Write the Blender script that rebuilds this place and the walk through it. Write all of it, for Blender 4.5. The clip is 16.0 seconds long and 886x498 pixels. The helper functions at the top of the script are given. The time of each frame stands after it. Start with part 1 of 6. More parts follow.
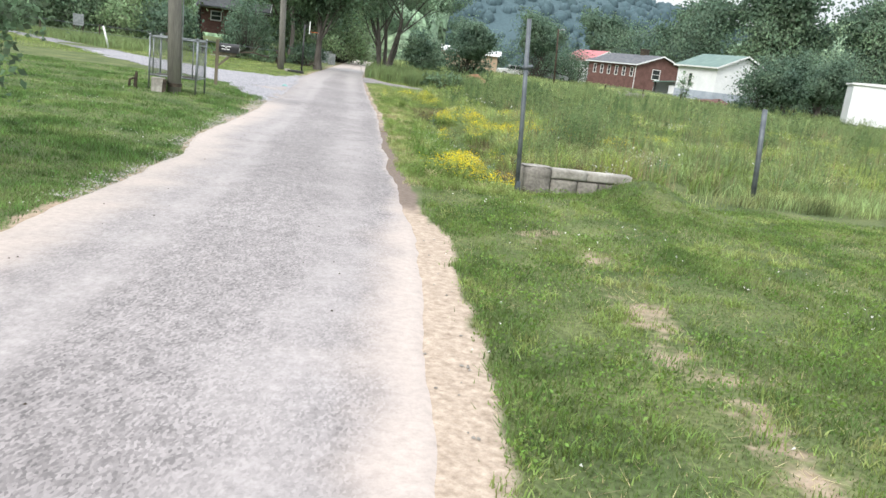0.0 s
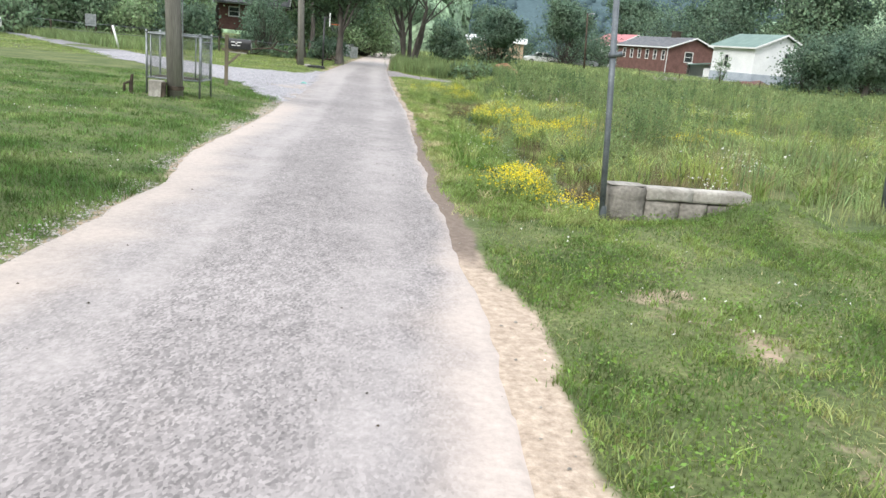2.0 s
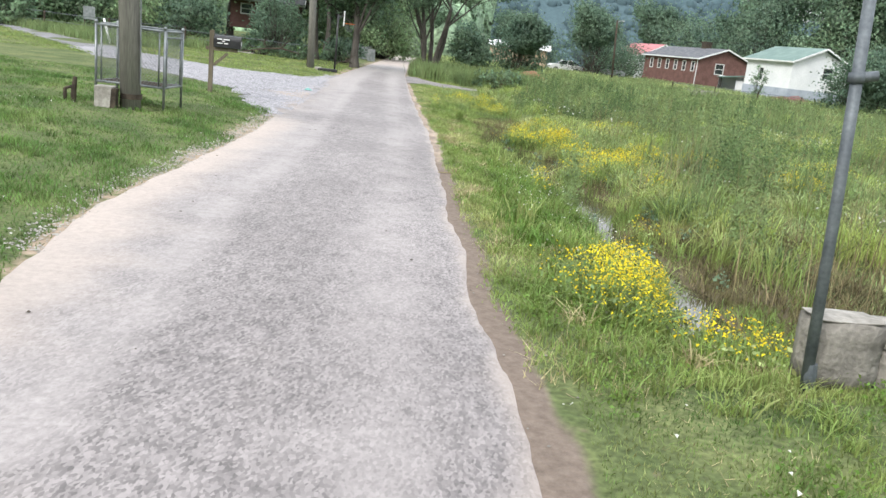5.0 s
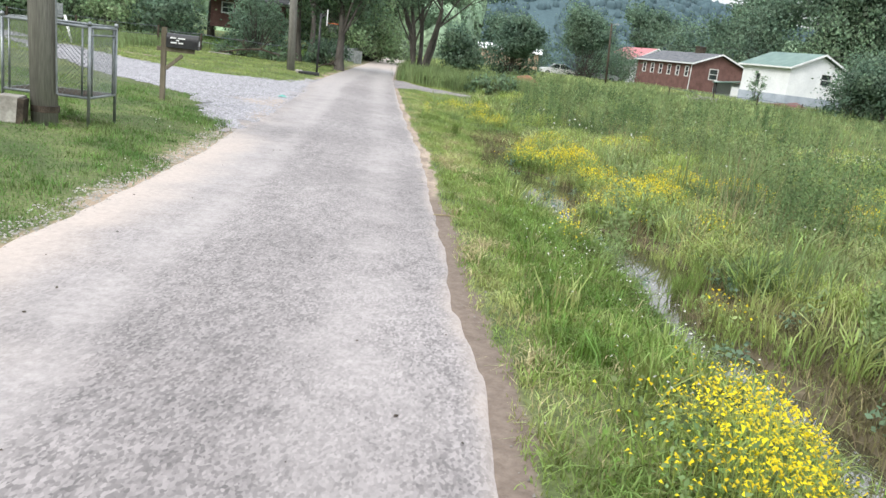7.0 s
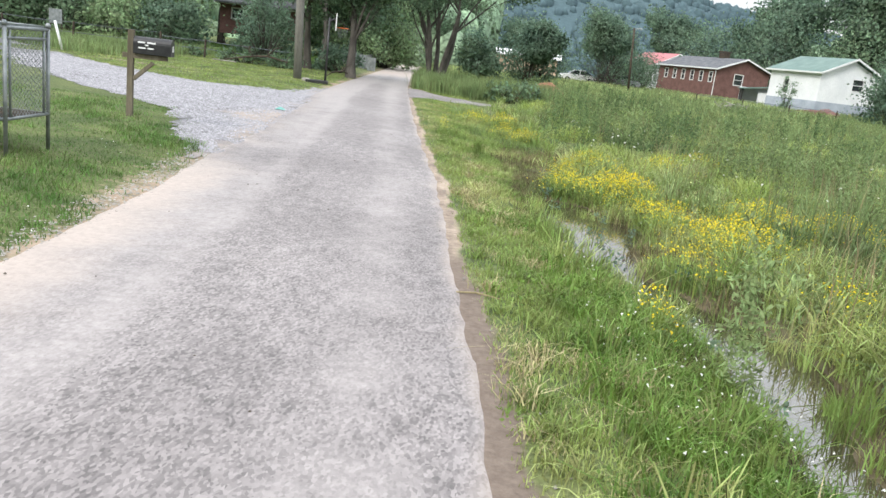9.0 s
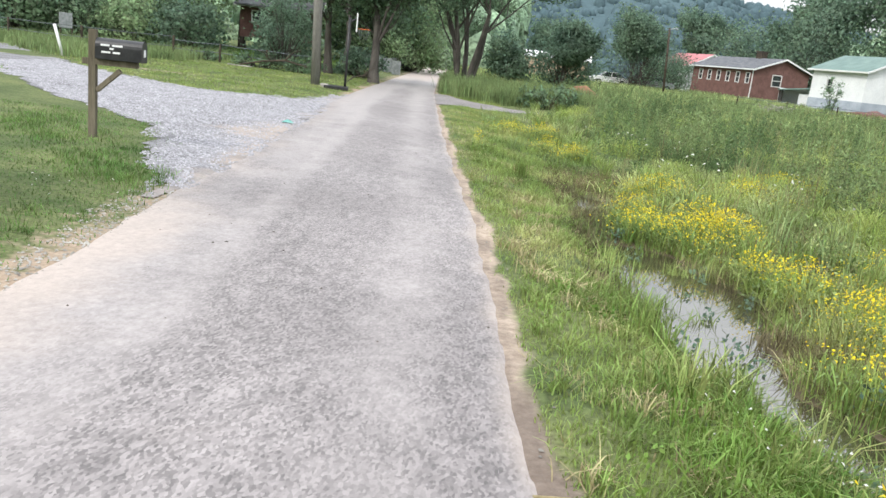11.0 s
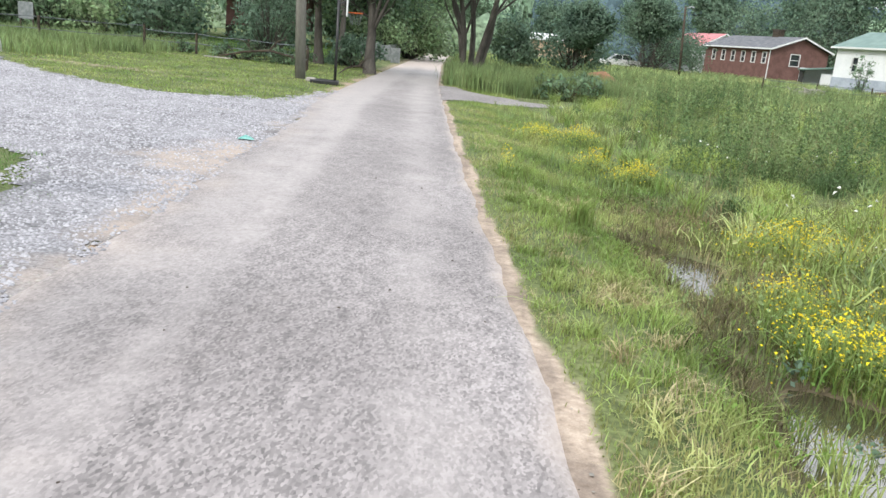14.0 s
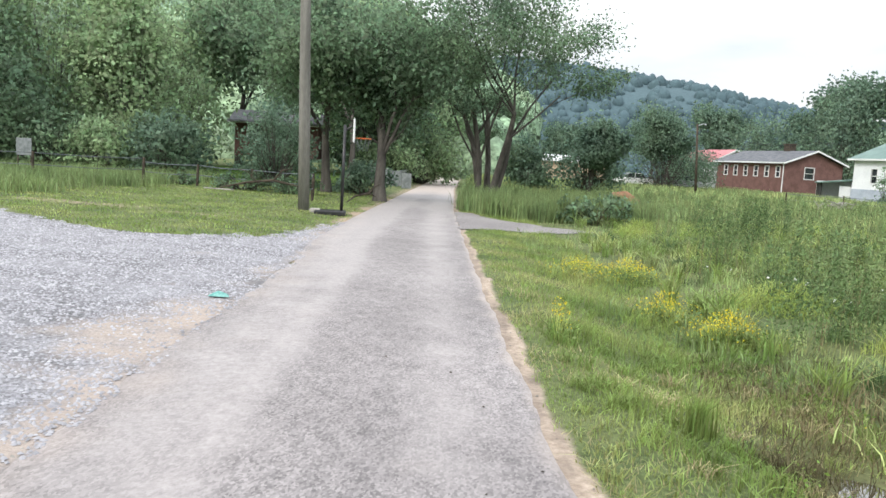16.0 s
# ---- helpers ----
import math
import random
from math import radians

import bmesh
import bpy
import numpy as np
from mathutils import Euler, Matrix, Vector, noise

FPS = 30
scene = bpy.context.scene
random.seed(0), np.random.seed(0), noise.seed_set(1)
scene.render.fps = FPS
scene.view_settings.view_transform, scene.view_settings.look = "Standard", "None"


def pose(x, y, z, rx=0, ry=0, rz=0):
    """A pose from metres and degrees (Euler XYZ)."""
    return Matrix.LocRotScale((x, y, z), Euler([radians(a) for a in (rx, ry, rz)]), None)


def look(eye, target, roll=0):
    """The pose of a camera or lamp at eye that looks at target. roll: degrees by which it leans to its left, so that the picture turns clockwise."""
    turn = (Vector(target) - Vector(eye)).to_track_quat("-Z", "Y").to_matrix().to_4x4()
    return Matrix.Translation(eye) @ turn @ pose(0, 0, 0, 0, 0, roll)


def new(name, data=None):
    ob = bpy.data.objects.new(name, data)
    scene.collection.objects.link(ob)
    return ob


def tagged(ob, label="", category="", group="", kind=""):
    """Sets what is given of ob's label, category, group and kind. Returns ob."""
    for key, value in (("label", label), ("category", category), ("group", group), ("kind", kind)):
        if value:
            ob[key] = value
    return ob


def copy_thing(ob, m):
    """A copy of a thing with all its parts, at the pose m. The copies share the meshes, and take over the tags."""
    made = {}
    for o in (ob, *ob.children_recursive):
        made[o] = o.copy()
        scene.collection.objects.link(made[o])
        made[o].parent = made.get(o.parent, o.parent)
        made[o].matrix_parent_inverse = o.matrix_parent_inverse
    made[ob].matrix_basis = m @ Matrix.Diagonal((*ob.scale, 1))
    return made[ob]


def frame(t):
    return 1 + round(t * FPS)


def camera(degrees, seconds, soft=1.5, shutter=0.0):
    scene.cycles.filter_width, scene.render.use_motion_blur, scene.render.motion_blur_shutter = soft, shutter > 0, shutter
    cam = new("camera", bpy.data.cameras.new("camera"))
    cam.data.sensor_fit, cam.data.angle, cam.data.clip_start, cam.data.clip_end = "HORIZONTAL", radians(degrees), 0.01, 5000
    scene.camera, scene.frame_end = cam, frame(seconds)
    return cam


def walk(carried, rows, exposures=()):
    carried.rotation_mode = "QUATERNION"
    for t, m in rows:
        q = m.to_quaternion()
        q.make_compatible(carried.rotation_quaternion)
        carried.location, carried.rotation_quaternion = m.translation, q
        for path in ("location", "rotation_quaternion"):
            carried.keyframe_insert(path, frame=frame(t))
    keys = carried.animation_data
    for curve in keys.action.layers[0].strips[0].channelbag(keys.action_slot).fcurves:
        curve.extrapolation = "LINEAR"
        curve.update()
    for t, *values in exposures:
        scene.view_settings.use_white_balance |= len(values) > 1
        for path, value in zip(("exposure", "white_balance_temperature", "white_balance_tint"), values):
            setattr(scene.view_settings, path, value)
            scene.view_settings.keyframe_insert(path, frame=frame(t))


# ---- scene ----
cam = camera(58.0, 16.0)
PATH = [
    (0, (-1.419, 4.396, 1.707), (-1.309, 6.339, 1.245), 7.0),
    (0.5, (-1.482, 5.022, 1.712), (-1.396, 6.963, 1.237), 6.4),
    (1, (-1.579, 5.706, 1.701), (-1.5, 7.645, 1.216), 5.9),
    (1.5, (-1.606, 6.431, 1.68), (-1.539, 8.37, 1.192), 5.5),
    (2, (-1.706, 7.103, 1.663), (-1.661, 9.041, 1.171), 5.1),
    (2.5, (-1.691, 7.722, 1.629), (-1.672, 9.658, 1.127), 4.9),
    (3, (-1.767, 8.364, 1.623), (-1.749, 10.299, 1.116), 5.0),
    (3.5, (-1.792, 9.077, 1.628), (-1.771, 11.013, 1.128), 5.4),
    (4, (-1.862, 9.81, 1.622), (-1.85, 11.748, 1.128), 5.8),
    (6.5, (-2.106, 13.181, 1.639), (-2.075, 15.123, 1.162), 7.4),
    (7, (-2.141, 13.864, 1.626), (-2.099, 15.806, 1.15), 7.1),
    (7.5, (-2.175, 14.49, 1.636), (-2.128, 16.433, 1.161), 6.9),
    (8, (-2.239, 15.17, 1.622), (-2.191, 17.111, 1.141), 6.9),
    (8.5, (-2.185, 15.82, 1.608), (-2.16, 17.762, 1.13), 6.8),
    (9, (-2.236, 16.484, 1.601), (-2.236, 18.429, 1.135), 6.8),
    (9.5, (-2.241, 17.144, 1.566), (-2.278, 19.09, 1.108), 6.5),
    (10, (-2.297, 17.802, 1.548), (-2.361, 19.749, 1.095), 6.2),
    (12.5, (-2.644, 21.199, 1.669), (-2.706, 23.135, 1.171), 6.4),
    (13, (-2.681, 21.885, 1.642), (-2.742, 23.82, 1.139), 6.1),
    (13.5, (-2.775, 22.618, 1.611), (-2.84, 24.549, 1.097), 5.7),
    (14, (-2.883, 23.329, 1.625), (-2.954, 25.264, 1.122), 5.2),
    (14.5, (-2.956, 24.001, 1.657), (-3.053, 25.945, 1.195), 4.8),
    (15, (-3.124, 24.701, 1.663), (-3.236, 26.656, 1.255), 4.5),
    (15.5, (-3.144, 25.365, 1.638), (-3.295, 27.336, 1.334), 3.7),
    (16, (-3.229, 26.009, 1.63), (-3.357, 27.994, 1.418), 3.4),
]
walk(cam, [(t, look(eye, target, roll)) for t, eye, target, roll in PATH], [(0, 0.75), (16, 0.71)])

# ---- world, sun, exposure ----
SUN_EL, SUN_AZ = 38.0, 215.0
world = bpy.data.worlds.new("overcast_sky")
scene.world = world
world.use_nodes = True
wn, wl = world.node_tree.nodes, world.node_tree.links
bg = wn["Background"]
sky = wn.new("ShaderNodeTexSky")
sky.sky_type, sky.sun_disc = "NISHITA", False
sky.sun_elevation, sky.sun_rotation = radians(SUN_EL), radians(SUN_AZ)
sky.dust_density, sky.air_density = 3.0, 1.0
cloud_co = wn.new("ShaderNodeTexCoord")
cloud_map = wn.new("ShaderNodeMapping")
cloud_map.inputs["Scale"].default_value = (1.0, 1.0, 3.5)
wl.new(cloud_co.outputs["Generated"], cloud_map.inputs["Vector"])
cloud = wn.new("ShaderNodeTexNoise")
cloud.inputs["Scale"].default_value, cloud.inputs["Detail"].default_value = 2.6, 7.0
wl.new(cloud_map.outputs["Vector"], cloud.inputs["Vector"])
cramp = wn.new("ShaderNodeValToRGB")
cramp.color_ramp.elements[0].position, cramp.color_ramp.elements[0].color = 0.36, (6.6, 7.1, 7.7, 1)
cramp.color_ramp.elements[1].position, cramp.color_ramp.elements[1].color = 0.60, (9.4, 9.6, 9.8, 1)
wl.new(cloud.outputs["Fac"], cramp.inputs["Fac"])
smix = wn.new("ShaderNodeMix")
smix.data_type = "RGBA"
smix.inputs["Factor"].default_value = 0.86
wl.new(sky.outputs["Color"], smix.inputs["A"])
wl.new(cramp.outputs["Color"], smix.inputs["B"])
wl.new(smix.outputs["Result"], bg.inputs["Color"])
# an overcast sky is about three times as bright overhead as at the horizon
cloud_up = wn.new("ShaderNodeSeparateXYZ")
wl.new(cloud_co.outputs["Generated"], cloud_up.inputs["Vector"])
cloud_lum = wn.new("ShaderNodeMapRange")
cloud_lum.inputs["From Min"].default_value, cloud_lum.inputs["From Max"].default_value = 0.0, 1.0
cloud_lum.inputs["To Min"].default_value, cloud_lum.inputs["To Max"].default_value = 0.067, 0.19
wl.new(cloud_up.outputs["Z"], cloud_lum.inputs["Value"])
wl.new(cloud_lum.outputs["Result"], bg.inputs["Strength"])

sun = new("sun", bpy.data.lights.new("sun", "SUN"))
sun.data.energy, sun.data.angle, sun.data.color = 1.3, radians(14), (1.0, 0.97, 0.92)
sun.matrix_world = pose(0, 0, 30, 90 - SUN_EL, 0, 180 - SUN_AZ)


# ---- materials ----
def mat(name, stops, scale=4.0, rough=0.85, bump=0.0, fine=30.0, grain=0.25, metal=0.0, island=0.0, objrand=0.0,
        trans=0.0, stretch=(1, 1, 1), spec=0.3, chips=0.0):
    """Noise-driven base colour with a second, finer grain, optional bump, variation by island or object, and light through leaves."""
    m = bpy.data.materials.new(name)
    m.use_nodes = True
    n, l = m.node_tree.nodes, m.node_tree.links
    b = n["Principled BSDF"]
    co = n.new("ShaderNodeTexCoord")
    mp = n.new("ShaderNodeMapping")
    mp.inputs["Scale"].default_value = stretch
    l.new(co.outputs["Object"], mp.inputs["Vector"])
    no = n.new("ShaderNodeTexNoise")
    no.inputs["Scale"].default_value, no.inputs["Detail"].default_value = scale, 5.0
    l.new(mp.outputs["Vector"], no.inputs["Vector"])
    ra = n.new("ShaderNodeValToRGB")
    el = ra.color_ramp.elements
    while len(el) < len(stops):
        el.new(0.5)
    for e, (p, c) in zip(el, stops):
        e.position, e.color = p, (*c, 1)
    l.new(no.outputs["Fac"], ra.inputs["Fac"])
    fi = n.new("ShaderNodeTexNoise")
    fi.inputs["Scale"].default_value, fi.inputs["Detail"].default_value = fine, 3.0
    l.new(mp.outputs["Vector"], fi.inputs["Vector"])
    height = fi.outputs["Fac"]
    if chips:
        vo = n.new("ShaderNodeTexVoronoi")
        vo.inputs["Scale"].default_value = chips
        l.new(mp.outputs["Vector"], vo.inputs["Vector"])
        av = n.new("ShaderNodeMath")
        av.operation = "MULTIPLY_ADD"
        av.inputs[1].default_value, av.inputs[2].default_value = 0.55, -0.02
        l.new(vo.outputs["Color"], av.inputs[0])
        hx = n.new("ShaderNodeMath")
        hx.operation = "MULTIPLY_ADD"
        hx.inputs[1].default_value = 0.5
        l.new(fi.outputs["Fac"], hx.inputs[0])
        l.new(av.outputs["Value"], hx.inputs[2])
        height = hx.outputs["Value"]
    mr = n.new("ShaderNodeMapRange")
    mr.inputs["From Min"].default_value, mr.inputs["From Max"].default_value = 0.25, 0.75
    mr.inputs["To Min"].default_value, mr.inputs["To Max"].default_value = 1 - grain, 1 + grain
    l.new(height, mr.inputs["Value"])
    hs = n.new("ShaderNodeHueSaturation")
    l.new(ra.outputs["Color"], hs.inputs["Color"])
    l.new(mr.outputs["Result"], hs.inputs["Value"])
    col = hs.outputs["Color"]
    if island or objrand:
        src = n.new("ShaderNodeNewGeometry").outputs["Random Per Island"] if island else n.new("ShaderNodeObjectInfo").outputs["Random"]
        amount = island or objrand
        m2 = n.new("ShaderNodeMapRange")
        m2.inputs["To Min"].default_value, m2.inputs["To Max"].default_value = 1 - amount, 1 + amount
        l.new(src, m2.inputs["Value"])
        m3 = n.new("ShaderNodeMapRange")
        m3.inputs["To Min"].default_value, m3.inputs["To Max"].default_value = 0.5 - 0.045 * amount, 0.5 + 0.045 * amount
        l.new(src, m3.inputs["Value"])
        h2 = n.new("ShaderNodeHueSaturation")
        l.new(col, h2.inputs["Color"])
        l.new(m2.outputs["Result"], h2.inputs["Value"])
        l.new(m3.outputs["Result"], h2.inputs["Hue"])
        col = h2.outputs["Color"]
    l.new(col, b.inputs["Base Color"])
    b.inputs["Roughness"].default_value, b.inputs["Metallic"].default_value = rough, metal
    b.inputs["Specular IOR Level"].default_value = spec
    if bump:
        bu = n.new("ShaderNodeBump")
        bu.inputs["Strength"].default_value, bu.inputs["Distance"].default_value = bump, 0.02
        l.new(height, bu.inputs["Height"])
        l.new(bu.outputs["Normal"], b.inputs["Normal"])
    if trans:
        tr = n.new("ShaderNodeBsdfTranslucent")
        l.new(col, tr.inputs["Color"])
        mx = n.new("ShaderNodeMixShader")
        mx.inputs["Fac"].default_value = trans
        l.new(b.outputs["BSDF"], mx.inputs[1])
        l.new(tr.outputs["BSDF"], mx.inputs[2])
        l.new(mx.outputs["Shader"], n["Material Output"].inputs["Surface"])
    return m


def two(a, b, lo=0.35, hi=0.65):
    return [(lo, a), (hi, b)]


def attribute_layers(m, layers):
    """Lay further colours over a material's own, each where a mesh attribute, roughened by noise, is high."""
    n, l = m.node_tree.nodes, m.node_tree.links
    b = n["Principled BSDF"]
    col = b.inputs["Base Color"].links[0].from_socket
    co = n.new("ShaderNodeTexCoord")
    for attr, ca, cb, nscale, spread, soft in layers:
        at = n.new("ShaderNodeAttribute")
        at.attribute_name = attr
        no = n.new("ShaderNodeTexNoise")
        no.inputs["Scale"].default_value, no.inputs["Detail"].default_value = nscale, 6.0
        l.new(co.outputs["Object"], no.inputs["Vector"])
        ad = n.new("ShaderNodeMath")
        ad.operation = "MULTIPLY_ADD"
        ad.inputs[1].default_value, ad.inputs[2].default_value = spread, -0.5 * spread
        l.new(no.outputs["Fac"], ad.inputs[0])
        su = n.new("ShaderNodeMath")
        su.operation = "ADD"
        l.new(at.outputs["Fac"], su.inputs[0])
        l.new(ad.outputs["Value"], su.inputs[1])
        mr = n.new("ShaderNodeMapRange")
        mr.interpolation_type = "SMOOTHSTEP"
        mr.inputs["From Min"].default_value, mr.inputs["From Max"].default_value = 0.5 - soft, 0.5 + soft
        l.new(su.outputs["Value"], mr.inputs["Value"])
        n2 = n.new("ShaderNodeTexNoise")
        n2.inputs["Scale"].default_value, n2.inputs["Detail"].default_value, n2.inputs["Roughness"].default_value = 14.0, 9.0, 0.78
        l.new(co.outputs["Object"], n2.inputs["Vector"])
        ra = n.new("ShaderNodeValToRGB")
        ra.color_ramp.elements[0].position, ra.color_ramp.elements[0].color = 0.32, (*ca, 1)
        ra.color_ramp.elements[1].position, ra.color_ramp.elements[1].color = 0.68, (*cb, 1)
        l.new(n2.outputs["Fac"], ra.inputs["Fac"])
        mx = n.new("ShaderNodeMix")
        mx.data_type = "RGBA"
        l.new(mr.outputs["Result"], mx.inputs["Factor"])
        l.new(col, mx.inputs["A"])
        l.new(ra.outputs["Color"], mx.inputs["B"])
        col = mx.outputs["Result"]
    l.new(col, b.inputs["Base Color"])
    return m


M_ASPHALT = mat("worn_asphalt", two((0.192, 0.173, 0.171), (0.262, 0.238, 0.235)), scale=0.55, rough=0.62, spec=0.5, bump=0.6, fine=9, grain=0.47, chips=72, stretch=(1, 0.55, 1))
# pale wheel tracks, plus the distant road's grazing sheen put into the colour
attribute_layers(M_ASPHALT, [("track_sheen", (0.255, 0.232, 0.228), (0.46, 0.421, 0.410), 1.6, 1.0, 0.42),
                             # sandy edges, and the sunlit far end of the road painted in the same colour
                             ("sand_sun", (0.36, 0.305, 0.272), (0.52, 0.446, 0.402), 1.3, 1.0, 0.42)])
M_GROUND = mat("grassy_soil", two((0.072, 0.100, 0.036), (0.140, 0.162, 0.064)), scale=1.1, rough=1.0, bump=0.8, fine=26, grain=0.5)
attribute_layers(M_GROUND, [("mud", (0.075, 0.062, 0.040), (0.14, 0.115, 0.07), 3.0, 0.8, 0.3),
                            ("bare", (0.23, 0.165, 0.115), (0.46, 0.37, 0.28), 6.0, 1.7, 0.3),
                            ("edge", (0.235, 0.180, 0.135), (0.54, 0.445, 0.36), 1.6, 1.0, 0.28),
                            ("shoulder", (0.120, 0.092, 0.074), (0.225, 0.180, 0.148), 2.2, 0.7, 0.25)])
M_GRAVEL = mat("grey_gravel_bed", two((0.155, 0.152, 0.160), (0.26, 0.256, 0.270)), scale=1.2, rough=0.95, bump=1.0, fine=30, grain=0.6)
attribute_layers(M_GRAVEL, [("sandy", (0.30, 0.250, 0.215), (0.45, 0.38, 0.33), 1.1, 1.6, 0.30)])
M_STONE = mat("limestone_chips", two((0.265, 0.26, 0.277), (0.385, 0.38, 0.402)), scale=6, rough=0.9, island=0.22, grain=0.15)
M_LAWN = mat("mown_grass", [(0.30, (0.075, 0.132, 0.036)), (0.52, (0.150, 0.220, 0.064)), (0.74, (0.31, 0.33, 0.14))], scale=1.3, rough=0.6, island=0.5, fine=5, grain=0.45, trans=0.35)
M_YARD = mat("green_lawn", [(0.30, (0.075, 0.145, 0.036)), (0.52, (0.135, 0.225, 0.062)), (0.74, (0.235, 0.310, 0.110))], scale=1.1, rough=0.6, island=0.5, fine=4, grain=0.45, trans=0.35)
M_LIME = mat("yellow_green_grass", two((0.285, 0.375, 0.092), (0.44, 0.50, 0.155)), scale=0.9, rough=0.6, island=0.35, fine=4, grain=0.25, trans=0.4)
M_CLOVER = mat("clover_leaves", two((0.105, 0.185, 0.036), (0.200, 0.305, 0.066)), scale=1.2, rough=0.55, island=0.4, fine=6, grain=0.25, trans=0.35)
M_STALK = mat("dark_weed_leaves", two((0.098, 0.162, 0.066), (0.172, 0.250, 0.098)), scale=0.5, rough=0.6, island=0.4, fine=4, grain=0.25, trans=0.35)
M_STRAW = mat("pale_straw", two((0.33, 0.285, 0.150), (0.50, 0.44, 0.255)), scale=1.5, rough=0.8, island=0.35, trans=0.2)
M_VERGE = mat("verge_grass", [(0.30, (0.145, 0.220, 0.056)), (0.52, (0.262, 0.338, 0.100)), (0.72, (0.44, 0.445, 0.19))], scale=0.7, rough=0.6, island=0.45, fine=3, grain=0.3, trans=0.35)
M_MEADOW = mat("meadow_grass", [(0.30, (0.130, 0.195, 0.084)), (0.50, (0.265, 0.335, 0.140)), (0.70, (0.46, 0.48, 0.21))], scale=0.5, rough=0.6, island=0.5, fine=1.1, grain=0.6, trans=0.35)
M_REED = mat("tall_weeds", two((0.150, 0.210, 0.088), (0.250, 0.325, 0.135)), scale=0.5, rough=0.6, island=0.4, fine=3, grain=0.3, trans=0.3)
M_DRY = mat("dead_grass", two((0.22, 0.18, 0.10), (0.36, 0.30, 0.17)), scale=0.8, rough=0.8, island=0.4, trans=0.2)
M_SEDGE = mat("brown_sedge", two((0.085, 0.08, 0.04), (0.19, 0.165, 0.085)), scale=0.9, rough=0.8, island=0.45, trans=0.2)
M_YELLOW = mat("yellow_petals", two((0.72, 0.55, 0.01), (0.85, 0.70, 0.02)), scale=3, rough=0.5, island=0.2, trans=0.3, grain=0.1)
M_WHITEFLOWER = mat("white_petals", two((0.65, 0.66, 0.60), (0.8, 0.8, 0.76)), scale=3, rough=0.5, island=0.15, trans=0.3, grain=0.1)
# The three leaf greens are lightened and blued to stand in for distance haze.
M_LEAF = mat("broad_leaves", two((0.150, 0.236, 0.150), (0.262, 0.365, 0.215)), scale=0.35, rough=0.5, island=0.5, fine=2, grain=0.3, trans=0.55)
M_LEAF_LIGHT = mat("light_leaves", two((0.235, 0.340, 0.185), (0.370, 0.480, 0.260)), scale=0.35, rough=0.5, island=0.45, fine=2, grain=0.3, trans=0.55)
M_LEAF_DARK = mat("dark_leaves", two((0.122, 0.200, 0.142), (0.208, 0.300, 0.190)), scale=0.35, rough=0.5, island=0.45, fine=2, grain=0.3, trans=0.55)
M_BARK = mat("grey_bark", two((0.05, 0.045, 0.04), (0.115, 0.105, 0.092)), scale=3, rough=0.95, bump=0.8, fine=18, stretch=(1, 1, 0.25))
M_WOODPOLE = mat("weathered_pole_wood", two((0.15, 0.145, 0.13), (0.25, 0.24, 0.22)), scale=2.5, rough=0.9, bump=0.5, fine=40, stretch=(2, 2, 0.12), grain=0.3)
M_POST = mat("weathered_lumber", two((0.10, 0.085, 0.06), (0.18, 0.155, 0.115)), scale=4, rough=0.9, bump=0.4, fine=50, stretch=(2, 2, 0.15))
M_DARKWOOD = mat("rotten_wood", two((0.035, 0.028, 0.022), (0.10, 0.08, 0.06)), scale=6, rough=0.95, bump=0.6, fine=40)
M_GALV = mat("galvanized_steel", two((0.20, 0.22, 0.23), (0.32, 0.34, 0.35)), scale=7, rough=0.45, metal=0.6, fine=60, grain=0.12)
M_RUSTGALV = mat("weathered_pipe", two((0.10, 0.115, 0.13), (0.17, 0.19, 0.205)), scale=5, rough=0.6, metal=0.5, fine=50, grain=0.2)
M_BLACK = mat("black_enamel", two((0.012, 0.012, 0.014), (0.03, 0.03, 0.032)), scale=8, rough=0.4, spec=0.5)
M_WHITE = mat("white_paint", two((0.70, 0.71, 0.72), (0.80, 0.80, 0.80)), scale=1.2, rough=0.6, fine=14, grain=0.06)
M_SIDING = mat("white_siding", two((0.72, 0.735, 0.76), (0.82, 0.83, 0.85)), scale=0.6, rough=0.6, fine=6, grain=0.06)
M_BLUEBASE = mat("blue_grey_blockwork", two((0.33, 0.37, 0.44), (0.44, 0.48, 0.55)), scale=1.0, rough=0.85, fine=12, grain=0.12)
M_CONCRETE = mat("old_concrete", two((0.15, 0.14, 0.125), (0.29, 0.27, 0.24)), scale=3.2, rough=0.95, bump=0.9, fine=22, grain=0.3)
M_CAP = mat("pale_concrete", two((0.25, 0.235, 0.21), (0.42, 0.40, 0.365)), scale=4, rough=0.95, bump=0.6, fine=25, grain=0.2)
M_BRICK = mat("red_brick", two((0.135, 0.072, 0.064), (0.185, 0.102, 0.090)), scale=1.5, rough=0.9, fine=9, grain=0.25)
M_MORTAR = mat("mortar", two((0.26, 0.22, 0.19), (0.34, 0.30, 0.27)), scale=3, rough=0.95)
M_SHINGLE = mat("grey_shingles", two((0.085, 0.09, 0.10), (0.14, 0.145, 0.155)), scale=2, rough=0.9, fine=12, grain=0.25, objrand=0.15)
M_GREENROOF = mat("green_metal_roof", two((0.10, 0.17, 0.15), (0.15, 0.23, 0.20)), scale=1, rough=0.5, fine=8, grain=0.1)
M_REDROOF = mat("red_metal_roof", two((0.42, 0.135, 0.145), (0.52, 0.19, 0.20)), scale=1, rough=0.5, fine=8, grain=0.1)
M_TAN = mat("tan_siding", two((0.42, 0.32, 0.23), (0.52, 0.41, 0.30)), scale=0.6, rough=0.8, fine=5, grain=0.1)
